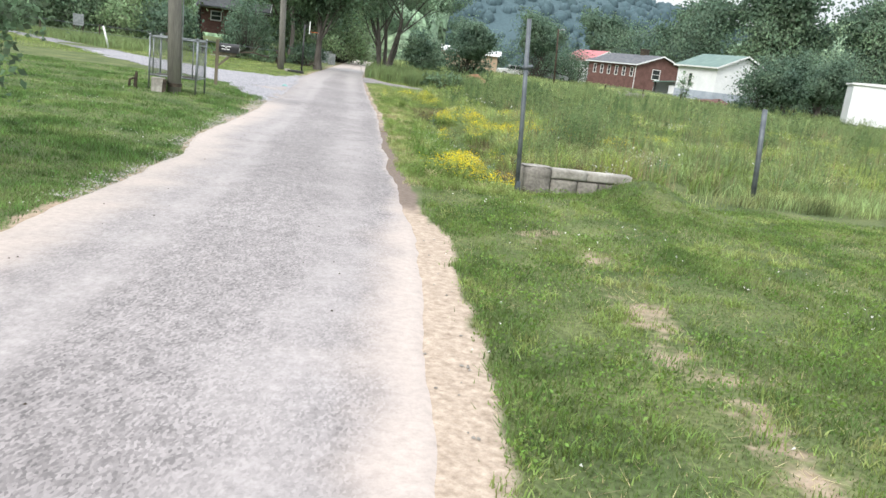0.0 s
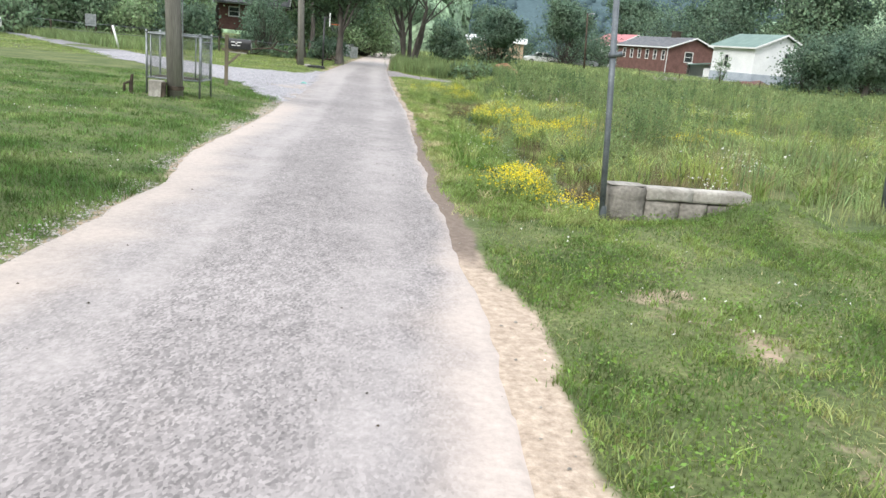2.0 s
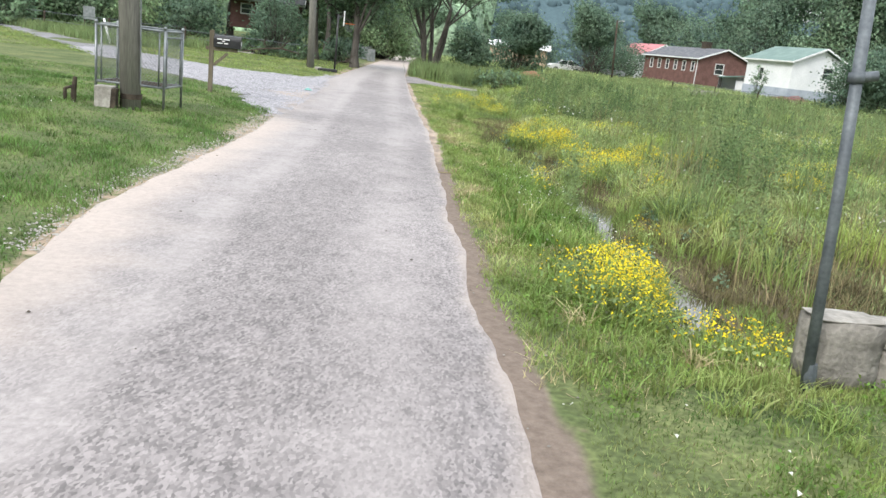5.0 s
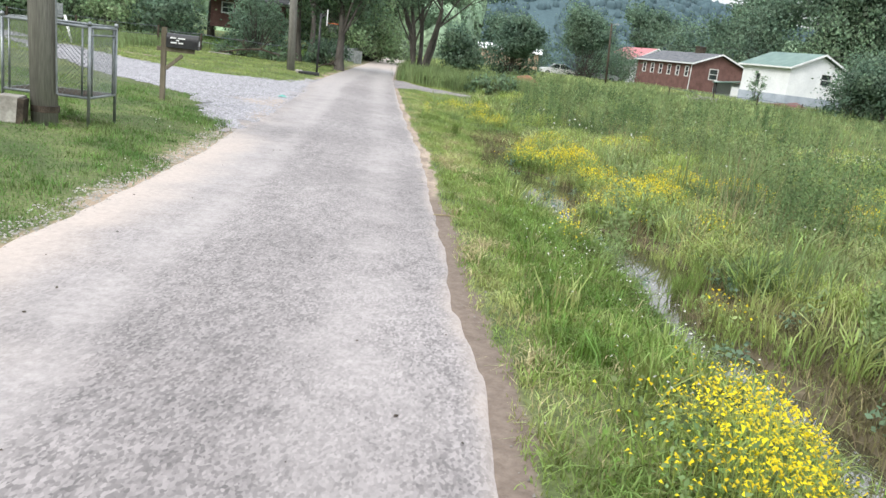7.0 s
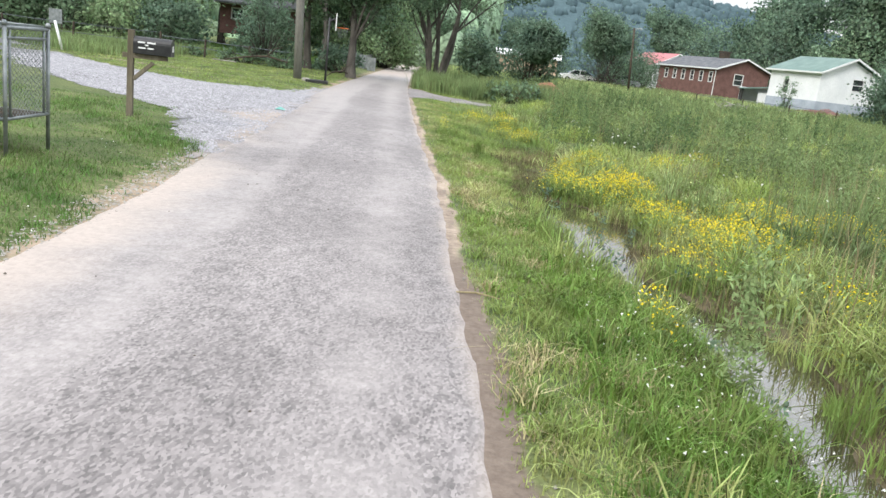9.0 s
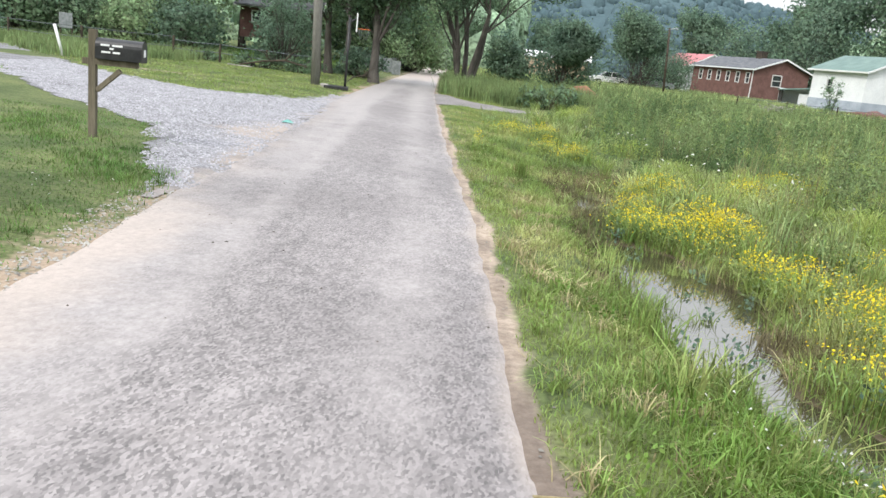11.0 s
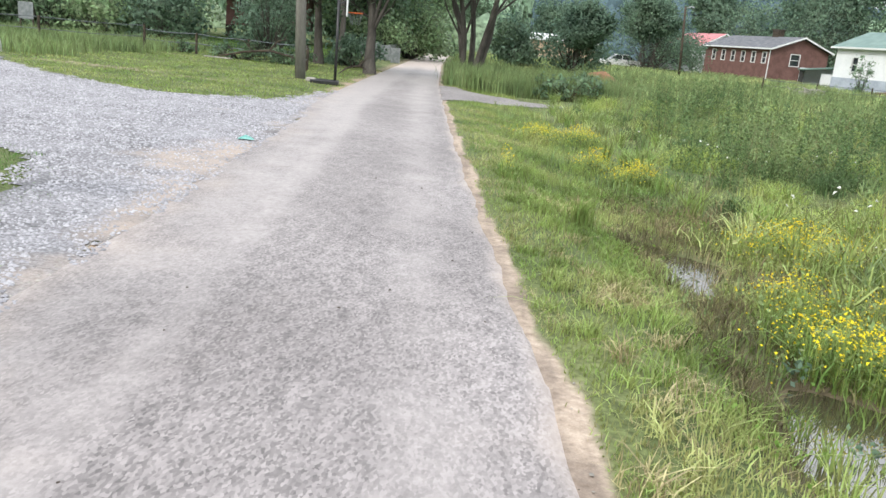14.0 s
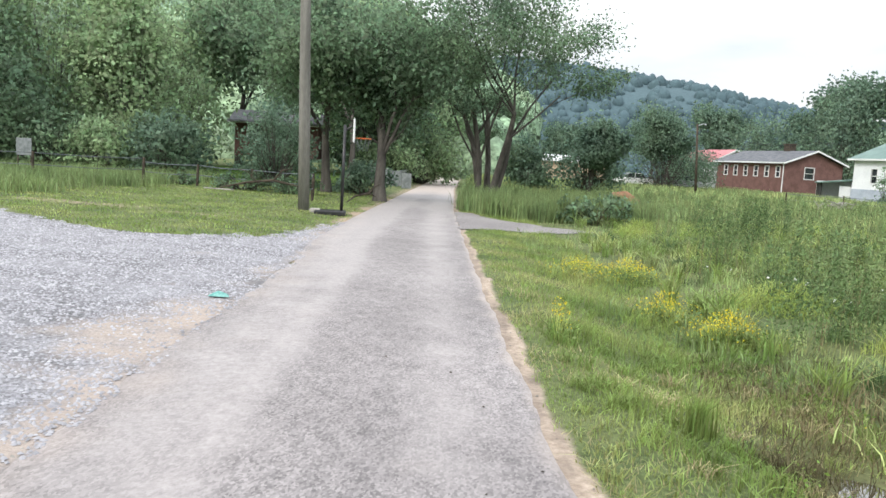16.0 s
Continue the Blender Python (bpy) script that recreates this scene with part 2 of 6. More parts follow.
# Near-black colour that stands in for shade at the porch and shed.
M_PORCHSHADE = mat("painted_shade", two((0.03, 0.03, 0.032), (0.06, 0.058, 0.055)), scale=3, rough=0.9)
M_GLASS = mat("window_glass", two((0.02, 0.025, 0.03), (0.05, 0.055, 0.06)), scale=2, rough=0.08, spec=0.6)
M_REDDIRT = mat("red_clay", two((0.26, 0.13, 0.075), (0.38, 0.20, 0.12)), scale=3, rough=1.0, bump=0.8, fine=20)
M_ORANGE = mat("orange_rim", two((0.55, 0.12, 0.03), (0.65, 0.16, 0.05)), scale=3, rough=0.5)
M_TEAL = mat("teal_plastic", two((0.10, 0.30, 0.27), (0.20, 0.42, 0.38)), scale=9, rough=0.4)
M_RUBBER = mat("tyre_rubber", two((0.015, 0.015, 0.015), (0.03, 0.03, 0.03)), scale=9, rough=0.8)
M_CARWHITE = mat("white_car_paint", two((0.74, 0.75, 0.76), (0.80, 0.80, 0.80)), scale=1, rough=0.25, spec=0.6, grain=0.02)
M_CARGREY = mat("grey_car_paint", two((0.30, 0.31, 0.33), (0.38, 0.39, 0.40)), scale=1, rough=0.3, spec=0.6, grain=0.02)
M_REDLIGHT = mat("tail_light", two((0.35, 0.02, 0.02), (0.45, 0.03, 0.03)), scale=5, rough=0.2)
M_WIRE = mat("dark_cable", two((0.03, 0.03, 0.03), (0.06, 0.06, 0.06)), scale=5, rough=0.7)
# Hillside green is lifted towards pale blue, with haze put into the colour.
M_HILL = mat("wooded_hillside", two((0.165, 0.245, 0.165), (0.270, 0.365, 0.220)), scale=0.06, rough=1.0, island=0.3, fine=1.3, grain=0.75, bump=1.0)
# Air haze over the far ridge is put into this blue-grey base colour.
M_FARHILL = mat("haze_tinted_ridge", two((0.066, 0.108, 0.122), (0.080, 0.126, 0.140)), scale=0.02, rough=1.0, island=0.10, fine=0.8, grain=0.2)

M_WATER = bpy.data.materials.new("standing_water")
M_WATER.use_nodes = True
_b = M_WATER.node_tree.nodes["Principled BSDF"]
_b.inputs["Base Color"].default_value = (0.05, 0.043, 0.028, 1)
_b.inputs["Roughness"].default_value, _b.inputs["IOR"].default_value = 0.02, 2.4
_b.inputs["Specular IOR Level"].default_value = 0.9
_n = M_WATER.node_tree.nodes.new("ShaderNodeTexNoise")
_n.inputs["Scale"].default_value = 7.0
_u = M_WATER.node_tree.nodes.new("ShaderNodeBump")
_u.inputs["Strength"].default_value, _u.inputs["Distance"].default_value = 0.06, 0.02
M_WATER.node_tree.links.new(_n.outputs["Fac"], _u.inputs["Height"])
M_WATER.node_tree.links.new(_u.outputs["Normal"], _b.inputs["Normal"])


# ---- mesh helpers ----
class Geo:
    """Vertices and faces of one mesh, put together from simple solids."""

    def __init__(self):
        self.v, self.f = [], []

    def add(self, verts, faces):
        k = len(self.v)
        self.v += [tuple(p) for p in verts]
        self.f += [tuple(i + k for i in q) for q in faces]
        return self

    def box(self, x0, y0, z0, x1, y1, z1, m=None):
        p = [Vector((x, y, z)) for z in (z0, z1) for y in (y0, y1) for x in (x0, x1)]
        if m is not None:
            p = [m @ q for q in p]
        return self.add(p, [(0, 2, 3, 1), (4, 5, 7, 6), (0, 1, 5, 4), (2, 6, 7, 3), (0, 4, 6, 2), (1, 3, 7, 5)])

    def tube(self, pts, radii, n=8, caps=True):
        pts = [Vector(p) for p in pts]
        if not hasattr(radii, "__len__"):
            radii = [radii] * len(pts)
        rings, ax = [], None
        for i, p in enumerate(pts):
            d = (pts[min(i + 1, len(pts) - 1)] - pts[max(i - 1, 0)]).normalized()
            ref = Vector((0, 0, 1)) if abs(d.z) < 0.9 else Vector((1, 0, 0))
            a = d.cross(ref).normalized() if ax is None else (ax - d * ax.dot(d)).normalized()
            ax, b = a, d.cross(a)
            rings.append([p + radii[i] * (math.cos(2 * math.pi * k / n) * a + math.sin(2 * math.pi * k / n) * b) for k in range(n)])
        faces = [(i * n + k, i * n + (k + 1) % n, (i + 1) * n + (k + 1) % n, (i + 1) * n + k) for i in range(len(pts) - 1) for k in range(n)]
        if caps:
            faces += [tuple(range(n))[::-1], tuple(range((len(pts) - 1) * n, len(pts) * n))]
        return self.add([q for r in rings for q in r], faces)

    def prism(self, outline, y0, y1, m=None):
        """Extrude an outline in x and z from y0 to y1."""
        n = len(outline)
        p = [Vector((x, y, z)) for y in (y0, y1) for x, z in outline]
        if m is not None:
            p = [m @ q for q in p]
        return self.add(p, [tuple(range(n)), tuple(range(n, 2 * n))[::-1]] + [(i, i + n, (i + 1) % n + n, (i + 1) % n) for i in range(n)])


def mesh_of(name, geo, material, smooth=False, bevel=0.0):
    me = bpy.data.meshes.new(name)
    me.from_pydata(geo.v, [], geo.f)
    bm = bmesh.new()
    bm.from_mesh(me)
    bmesh.ops.recalc_face_normals(bm, faces=bm.faces)
    if bevel:
        bmesh.ops.bevel(bm, geom=list(bm.edges), offset=bevel, segments=2, affect="EDGES", profile=0.5)
    bm.to_mesh(me)
    bm.free()
    me.materials.append(material)
    if smooth:
        me.shade_smooth()
    return me


def part(name, geo, material, parent=None, label="", smooth=False, bevel=0.0):
    ob = new(name, mesh_of(name, geo, material, smooth, bevel))
    ob.parent = parent
    return tagged(ob, label)


def thing(name, m, label, category, group="", kind=""):
    ob = new(name)
    ob.matrix_world = m
    return tagged(ob, label, category, group, kind)


def raw_mesh(name, verts, faces_flat, per_face, material, smooth=False):
    """A mesh from arrays: verts (n, 3), corner indices, corners a face (an int or an array)."""
    me = bpy.data.meshes.new(name)
    faces_flat = np.asarray(faces_flat, dtype=np.int32).ravel()
    counts = np.full(len(faces_flat) // per_face, per_face, dtype=np.int32) if np.isscalar(per_face) else np.asarray(per_face, dtype=np.int32)
    me.vertices.add(len(verts))
    me.vertices.foreach_set("co", np.asarray(verts, dtype=np.float32).ravel())
    me.loops.add(len(faces_flat))
    me.loops.foreach_set("vertex_index", faces_flat)
    me.polygons.add(len(counts))
    me.polygons.foreach_set("loop_start", np.concatenate(([0], np.cumsum(counts)[:-1])).astype(np.int32))
    me.polygons.foreach_set("loop_total", counts)
    me.update(calc_edges=True)
    me.validate()
    me.materials.append(material)
    if smooth:
        me.shade_smooth()
    return me


# ---- the lie of the land ----
LEFT_Y, LEFT_X = (-40, 4, 10.6, 15.4, 18, 22, 24.4, 27, 29.5, 33, 38.7, 41, 50, 86, 115, 150), (-3.4, -4.5, -4.54, -4.56, -5.0, -5.1, -5.22, -5.5, -5.62, -5.95, -6.4, -6.85, -7.35, -8.9, -10.0, -12.6)
RIGHT_Y, RIGHT_X = (-40, 4, 9, 11.3, 13.7, 16.3, 19.5, 22.5, 27, 31.2, 36, 43.5, 54, 78, 124, 150), (0.4, -1.02, -1.15, -1.18, -1.40, -1.65, -1.88, -2.1, -2.4, -2.82, -3.25, -3.87, -4.7, -6.1, -7.9, -9.9)
DITCH_Y, DITCH_X = (14.6, 16.4, 18, 19.5, 21, 22.8, 23.6, 24.4, 25.8, 27.3, 30, 34, 44), (-0.1, 0.05, 0.08, -0.02, -0.16, -0.2, -0.4, -0.68, -0.8, -0.92, -1.05, -1.4, -2.0)


POOLS = [(-0.78, 25.2, 0.24, 0.8, 0.10), (-0.35, 23.5, 0.2, 0.35, 0.09), (-0.50, 25.9, 0.50, 0.75, 0.10), (-0.62, 24.2, 0.36, 0.8, 0.08), (-0.30, 22.6, 0.30, 0.7, 0.07), (-0.86, 26.9, 0.25, 0.6, 0.06), (-0.12, 20.9, 0.25, 0.5, 0.06), (0.12, 17.8, 0.2, 0.5, 0.06), (-0.9, 29.8, 0.15, 0.3, 0.06), (0.5, 22.0, 0.4, 0.8, 0.06), (0.35, 24.6, 0.3, 0.4, 0.05)]


def wob(x, y, s, seed=0.0):
    """Smooth pseudo-noise in about -1 to 1 on arrays; s: waves a metre."""
    x, y = np.asarray(x) * s * 6.28, np.asarray(y) * s * 6.28
    return (np.sin(x + 1.3 * np.sin(0.7 * y + seed) + seed) + np.sin(0.83 * y + 1.7 * np.sin(0.6 * x - seed) + 2.1 * seed)
            + np.sin(0.61 * (x + y) + 1.1 * np.sin(0.9 * x - 0.4 * y) + 3.7 * seed)) / 3


def left_edge(y):
    return np.interp(y, LEFT_Y, LEFT_X) + 0.03 * wob(0 * y, y, 0.45, 1.0) + 0.025 * wob(0 * y, y, 1.9, 2.0)


def right_edge(y):
    return np.interp(y, RIGHT_Y, RIGHT_X) + 0.035 * wob(0 * y, y, 0.5, 3.0) + 0.018 * wob(0 * y, y, 2.3, 4.0)


def ease(a, lo, hi):
    a = np.clip((a - lo) / (hi - lo), 0, 1)
    return a * a * (3 - 2 * a)


def ditch_x(y):
    return np.interp(y, DITCH_Y, DITCH_X)


def ground_z(x, y):
    """Height of the ground: level at the road, a low bank to its left, a wet ditch and a flat field to its right."""
    x, y = np.asarray(x, float), np.asarray(y, float)
    dl, dr = left_edge(y) - x, x - right_edge(y)
    z = 0.12 * ease(dl, 0.0, 2.5) + 0.07 * ease(dl, 2.5, 9) - 0.01
    z = z + ease(dl, 0.3, 2) * (0.012 * np.clip(y - 60, 0, 60) + 0.02 * wob(x, y, 0.22, 5.0))
    lawn = 1 - ease(y, 14.6, 16.6)
    z = z + lawn * (0.09 * ease(dr, 0.4, 2.5) + 0.02 * ease(dr, 0.3, 1) * wob(x, y, 0.35, 6.0))
    wet = ease(y, 14.8, 16.8) * (1 - 0.45 * ease(y, 27.2, 28.6)) * (1 - ease(y, 30, 38))
    cut = np.exp(-((x - ditch_x(y) - 0.1 - 0.16 * wob(0 * x, y, 0.28, 6.3)) / (0.48 + 0.24 * ease(y, 23.8, 25.4) + 0.13 * wob(0 * x, y, 0.5, 2.3))) ** 2)
    field = ease(y, 14.8, 17.0) * ease(dr, 0.3, 2.0)
    z = z + field * (-0.13 + 0.45 * ease(y, 60, 115) + 0.03 * wob(x, y, 0.3, 7.0))
    z = z - wet * cut * (0.155 + 0.075 * wob(x, y, 0.42, 8.0) + 0.05 * wob(x, y, 1.1, 8.5) + 0.03 * wob(x, y, 2.6, 8.8))
    for px, py, rx, ry, k in POOLS:
        z = z - k * np.exp(-(((x - px) / rx) ** 2 + ((y - py) / ry) ** 2))
    z = z + 0.36 * np.exp(-(((x - 1.95) / 0.55) ** 2 + ((y - 15.45) / 0.6) ** 2))
    road = (dl < -0.12) & (dr < -0.12) & (y < 148)
    return np.where(road, -0.06, z)


def gz(x, y):
    return float(ground_z(x, y))


def span(*runs):
    out = [np.arange(a, b, s) for a, b, s in runs]
    return np.concatenate(out + [[runs[-1][1]]])


GX = span((-900, -200, 100), (-200, -60, 20), (-60, -16, 4), (-16, -9, 0.5), (-9, 5, 0.11), (5, 12, 0.4), (12, 60, 3), (60, 200, 20), (200, 900, 100))
GY = span((-500, -60, 80), (-60, 0, 6), (0, 5, 0.8), (5, 36, 0.14), (36, 60, 0.4), (60, 150, 3), (150, 300, 25), (300, 1400, 180))
XX, YY = np.meshgrid(GX, GY)
ZZ = ground_z(XX, YY)
_nx, _ny = len(GX), len(GY)
_i = (np.arange(_ny - 1)[:, None] * _nx + np.arange(_nx - 1)[None, :]).ravel()
ground = new("ground", raw_mesh("ground", np.stack([XX.ravel(), YY.ravel(), ZZ.ravel()], 1), np.stack([_i, _i + 1, _i + _nx + 1, _i + _nx], 1), 4, M_GROUND, True))
tagged(ground, "grassy ground with bare patches and a muddy ditch", "ground", kind="structure")


def patches(x, y, spots):
    out = np.zeros_like(x)
    for px, py, rx, ry, k in spots:
        out = np.maximum(out, k * np.exp(-(((x - px) / rx) ** 2 + ((y - py) / ry) ** 2)))
    return out


BARE = [(0.45, 9.95, 0.22, 0.5, 1.0), (0.38, 9.05, 0.25, 0.3, 0.9), (0.6, 8.8, 0.35, 0.15, 0.9), (0.56, 8.1, 0.16, 0.5, 0.95), (0.6, 7.6, 0.2, 0.5, 0.9),
        (0.0, 12.7, 0.3, 0.4, 0.75), (0.42, 11.7, 0.25, 0.5, 0.75), (0.1, 12.2, 0.3, 0.25, 0.7), (1.86, 15.8, 0.6, 0.3, 0.7), (0.4, 13.6, 0.25, 0.3, 0.6),
        (-7.3, 24.6, 0.7, 0.9, 0.55), (-13.5, 45.0, 2.6, 0.5, 0.8), (-10.5, 44.5, 1.5, 0.35, 0.7)]


def bareness(x, y):
    dl = left_edge(y) - x
    fringe = np.where(dl > -0.2, np.exp(-(np.maximum(dl, 0) / (0.12 + 0.35 * ease(y, 19, 25))) ** 2), 0) * (0.62 + 0.4 * wob(x, y, 0.5, 11.0))
    return np.maximum(0.72 * patches(x, y, BARE), fringe)


def edge_dirt(x, y):
    dr = x - right_edge(y)
    wide = 0.015 + 0.22 * (1 - ease(y, 10.5, 15)) + 0.05 * wob(0 * x, y, 0.4, 12.0) + 0.03 * wob(x, y, 1.7, 13.0)
    return np.where(dr > -0.3, 1 - ease(dr, wide, wide + 0.16), 0)


def shoulder(x, y):
    """Damp bare soil along the broken right edge of the road."""
    dr = x - right_edge(y)
    wide = 0.115 - 0.055 * ease(y, 20.5, 24) + 0.04 * wob(0 * x, y, 0.33, 4.0) + 0.03 * wob(x, y, 1.4, 15.0)
    return np.where(dr > -0.3, 1 - ease(dr, wide, wide + 0.10), 0) * ease(y, 12.2, 14.5) * (1 - 0.5 * ease(y, 20.5, 24))


def mudness(x, y):
    return np.exp(-((x - ditch_x(y) - 0.2 - 0.4 * (1 - ease(y, 20, 22.5))) / (0.75 + 0.5 * (1 - ease(y, 20, 22.5)))) ** 2) * ease(y, 15.5, 17.5) * (1 - ease(y, 31, 36)) * (1 - 0.55 * ease(y, 27.3, 29))


for _name, _val in (("bare", bareness(XX, YY)), ("edge", edge_dirt(XX, YY)), ("mud", mudness(XX, YY)), ("shoulder", shoulder(XX, YY))):
    _a = ground.data.attributes.new(_name, "FLOAT", "POINT")
    _a.data.foreach_set("value", _val.ravel().astype(np.float32))

# the road: one slightly crowned strip with ragged edges
RY = span((-40, 4, 2), (4, 40, 0.16), (40, 150, 1.0))
RS = np.concatenate([np.linspace(0, 0.12, 7)[:-1], np.linspace(0.12, 0.88, 17)[:-1], np.linspace(0.88, 1, 7)])
_S, _Y = np.meshgrid(RS, RY)
_L, _R = left_edge(RY)[:, None], right_edge(RY)[:, None]
_X = _L + (_R - _L) * _S
_Z = 0.012 * np.sin(np.pi * _S) + 0.006 * wob(_X, _Y, 0.5, 9.0) - 0.035 * (_S > 0.999) - 0.014 * (_S < 0.001)
_nx, _ny = len(RS), len(RY)
_i = (np.arange(_ny - 1)[:, None] * _nx + np.arange(_nx - 1)[None, :]).ravel()
road = new("road", raw_mesh("road", np.stack([_X.ravel(), _Y.ravel(), _Z.ravel()], 1), np.stack([_i, _i + 1, _i + _nx + 1, _i + _nx], 1), 4, M_ASPHALT, True))
tagged(road, "worn pinkish-grey single-lane chip-sealed road with sandy edges", "road", kind="structure")
_dl, _dr = (_X - _L), (_R - _X)
# Real sand lies along the edges; beyond y 62 the term paints sunlight.
_sand_sun = np.maximum((0.85 - 0.5 * ease(_Y, 25, 28)) * np.exp(-(_dl / 0.60) ** 2), (0.6 + 0.3 * (1 - ease(_Y, 11, 15))) * np.exp(-(_dr / (0.13 + 0.34 * (1 - ease(_Y, 11, 15)))) ** 2)) + 0.9 * ease(_Y, 62, 75)
# Wheel tracks are wear; the rise from y 28 to 60 paints grazing sheen.
_track_sheen = 0.50 * np.exp(-((_S - 0.17) / 0.12) ** 2) + 0.52 * np.exp(-((_S - 0.33) / 0.07) ** 2) + 0.46 * np.exp(-((_S - 0.78) / 0.12) ** 2) + 0.55 * ease(_Y, 28, 60) + 0.12 * wob(_X, _Y, 0.16, 2.5)
for _name, _val in (("sand_sun", _sand_sun), ("track_sheen", _track_sheen)):
    _a = road.data.attributes.new(_name, "FLOAT", "POINT")
    _a.data.foreach_set("value", np.clip(_val, 0, 1).ravel().astype(np.float32))


def inside(x, y, poly):
    """Which points lie in a polygon."""
    x, y = np.asarray(x), np.asarray(y)
    hit = np.zeros(x.shape, bool)
    for (xa, ya), (xb, yb) in zip(poly, poly[1:] + poly[:1]):
        if ya != yb:
            hit ^= ((ya > y) != (yb > y)) & (x < (xb - xa) * (y - ya) / (yb - ya) + xa)
    return hit


DRIVE = [(-5.4, 26.3), (-5.85, 27.4), (-6.4, 28.5), (-7.5, 31.3), (-10.3, 33.7), (-13.5, 37.2), (-25.3, 53), (-46, 76), (-50, 72.5),
         (-49, 79), (-26.7, 56.5), (-19, 48.0), (-15.3, 43.6), (-13.0, 41.4), (-11.0, 40.1), (-9.6, 39.6), (-8.3, 40.1), (-7.55, 41.6), (-7.35, 44.1), (-6.95, 46.6), (-6.5, 40), (-5.6, 33)]
SIDE = [(-4.4, 46.0), (-3.5, 46.9), (-1.9, 48.3), (-0.5, 49.3), (-0.4, 50.3), (-1.6, 50.7), (-3.4, 52.2), (-4.2, 53.4), (-5.2, 54.2)]


def sheet(name, poly, step, lift, material, label, category):
    """A thin sheet that follows the ground inside a ragged outline."""
    xs, ys = [p[0] for p in poly], [p[1] for p in poly]
    gx, gy = np.arange(min(xs), max(xs), step), np.arange(min(ys), max(ys), step)
    cx, cy = np.meshgrid(gx + step / 2, gy + step / 2)
    keep = inside(cx + 0.16 * wob(cx, cy, 0.6, 1.0), cy + 0.16 * wob(cx, cy, 0.6, 2.0), poly)
    keep &= (cx < left_edge(cy) + 0.1) | (cx > right_edge(cy) - 0.1)
    jj, ii = np.nonzero(keep)
    w = len(gx) + 1
    quad = np.stack([jj * w + ii, jj * w + ii + 1, (jj + 1) * w + ii + 1, (jj + 1) * w + ii], 1)
    used, flat = np.unique(quad, return_inverse=True)
    vx, vy = min(xs) + (used % w) * step, min(ys) + (used // w) * step
    vz = (np.maximum(ground_z(vx, vy), -0.012) if material is M_GRAVEL else ground_z(vx, vy)) + lift
    vz = np.where((vx > left_edge(vy)) & (vx < left_edge(vy) + 1.0), -0.006, vz)
    ob = new(name, raw_mesh(name, np.stack([vx, vy, vz], 1), flat.reshape(-1, 4), 4, material, True))
    return tagged(ob, label, category, kind="structure")


driveway = sheet("gravel_driveway", DRIVE, 0.14, 0.012, M_GRAVEL, "driveway of pale grey crushed limestone gravel", "driveway")


def sandy(x, y):
    """Sand washed over the gravel near the road."""
    return 0.48 * np.exp(-((left_edge(y) - x) / 0.4) ** 2) + 0.5 * np.exp(-(((x + 6.3) / 0.7) ** 2 + ((y - 32.5) / 1.6) ** 2))


_co = np.zeros(3 * len(driveway.data.vertices), np.float32)
driveway.data.vertices.foreach_get("co", _co)
_co = _co.reshape(-1, 3)
driveway.data.attributes.new("sandy", "FLOAT", "POINT").data.foreach_set("value", sandy(_co[:, 0], _co[:, 1]).astype(np.float32))
side_road = sheet("side_road", SIDE, 0.2, 0.02, M_ASPHALT, "narrow worn asphalt side road leading off through tall grass", "road")

WATER_Z = -0.252
ditch_water = new("ditch_water", raw_mesh("ditch_water", [(-1.9, 15.0, WATER_Z), (2.2, 15.0, WATER_Z), (2.2, 33.5, WATER_Z), (-1.9, 33.5, WATER_Z)], [0, 1, 2, 3], 4, M_WATER))
tagged(ditch_water, "shallow still puddle water in a muddy roadside ditch", "water", kind="structure")


# ---- grass, weeds and flowers ----
def leaf_mesh(name, r, centres, sigma, per, size, material, droop=0.3, slim=0.36, rounded=0.0, lift=0.3):
    """Folded pointed leaves strewn in uneven clusters round the branch ends; rounded: how far their shading follows the crown's bulk."""
    tips = np.array([list(p) for p, _ in centres])
    at = np.repeat(tips, per, axis=0)
    sg = np.repeat(np.array([s for _, s in centres]), per)[:, None] * sigma
    n = len(at)
    off = r.normal(0, 1, (n, 3)) * np.array([1, 1, 0.75])
    c = at + off * sg
    u = r.normal(0, 1, (n, 3)) + np.array([0, 0, -droop])
    u /= np.linalg.norm(u, axis=1)[:, None]
    w = np.cross(u, r.normal(0, 1, (n, 3)))
    w /= np.linalg.norm(w, axis=1)[:, None] + 1e-6
    nn = np.cross(u, w)
    s = size * r.uniform(0.6, 1.4, (n, 1))
    v = np.stack([c, c + u * s * 0.55 + w * s * slim + nn * s * 0.1, c + u * s * 1.15, c + u * s * 0.5 - w * s * slim + nn * s * 0.1], 1)
    if not rounded:
        return raw_mesh(name, v.reshape(-1, 3), np.arange(4 * n), 4, material)
    mid, wide = tips.mean(axis=0), tips.std(axis=0).max() + 0.1
    soft = 0.7 * off + 0.9 * (c - mid) / wide + r.normal(0, 0.35, (n, 3)) + np.array([0, 0, lift])
    soft /= np.linalg.norm(soft, axis=1)[:, None] + 1e-6
    away = (nn * soft).sum(axis=1) > 0
    v[away] = v[away][:, [0, 3, 2, 1]]
    face = np.where(away[:, None], nn, -nn)
    soft = rounded * soft + (1 - rounded) * face
    soft /= np.linalg.norm(soft, axis=1)[:, None] + 1e-6
    me = raw_mesh(name, v.reshape(-1, 3), np.arange(4 * n), 4, material, True)
    me.normals_split_custom_set_from_vertices(np.repeat(soft, 4, axis=0).tolist())
    return me


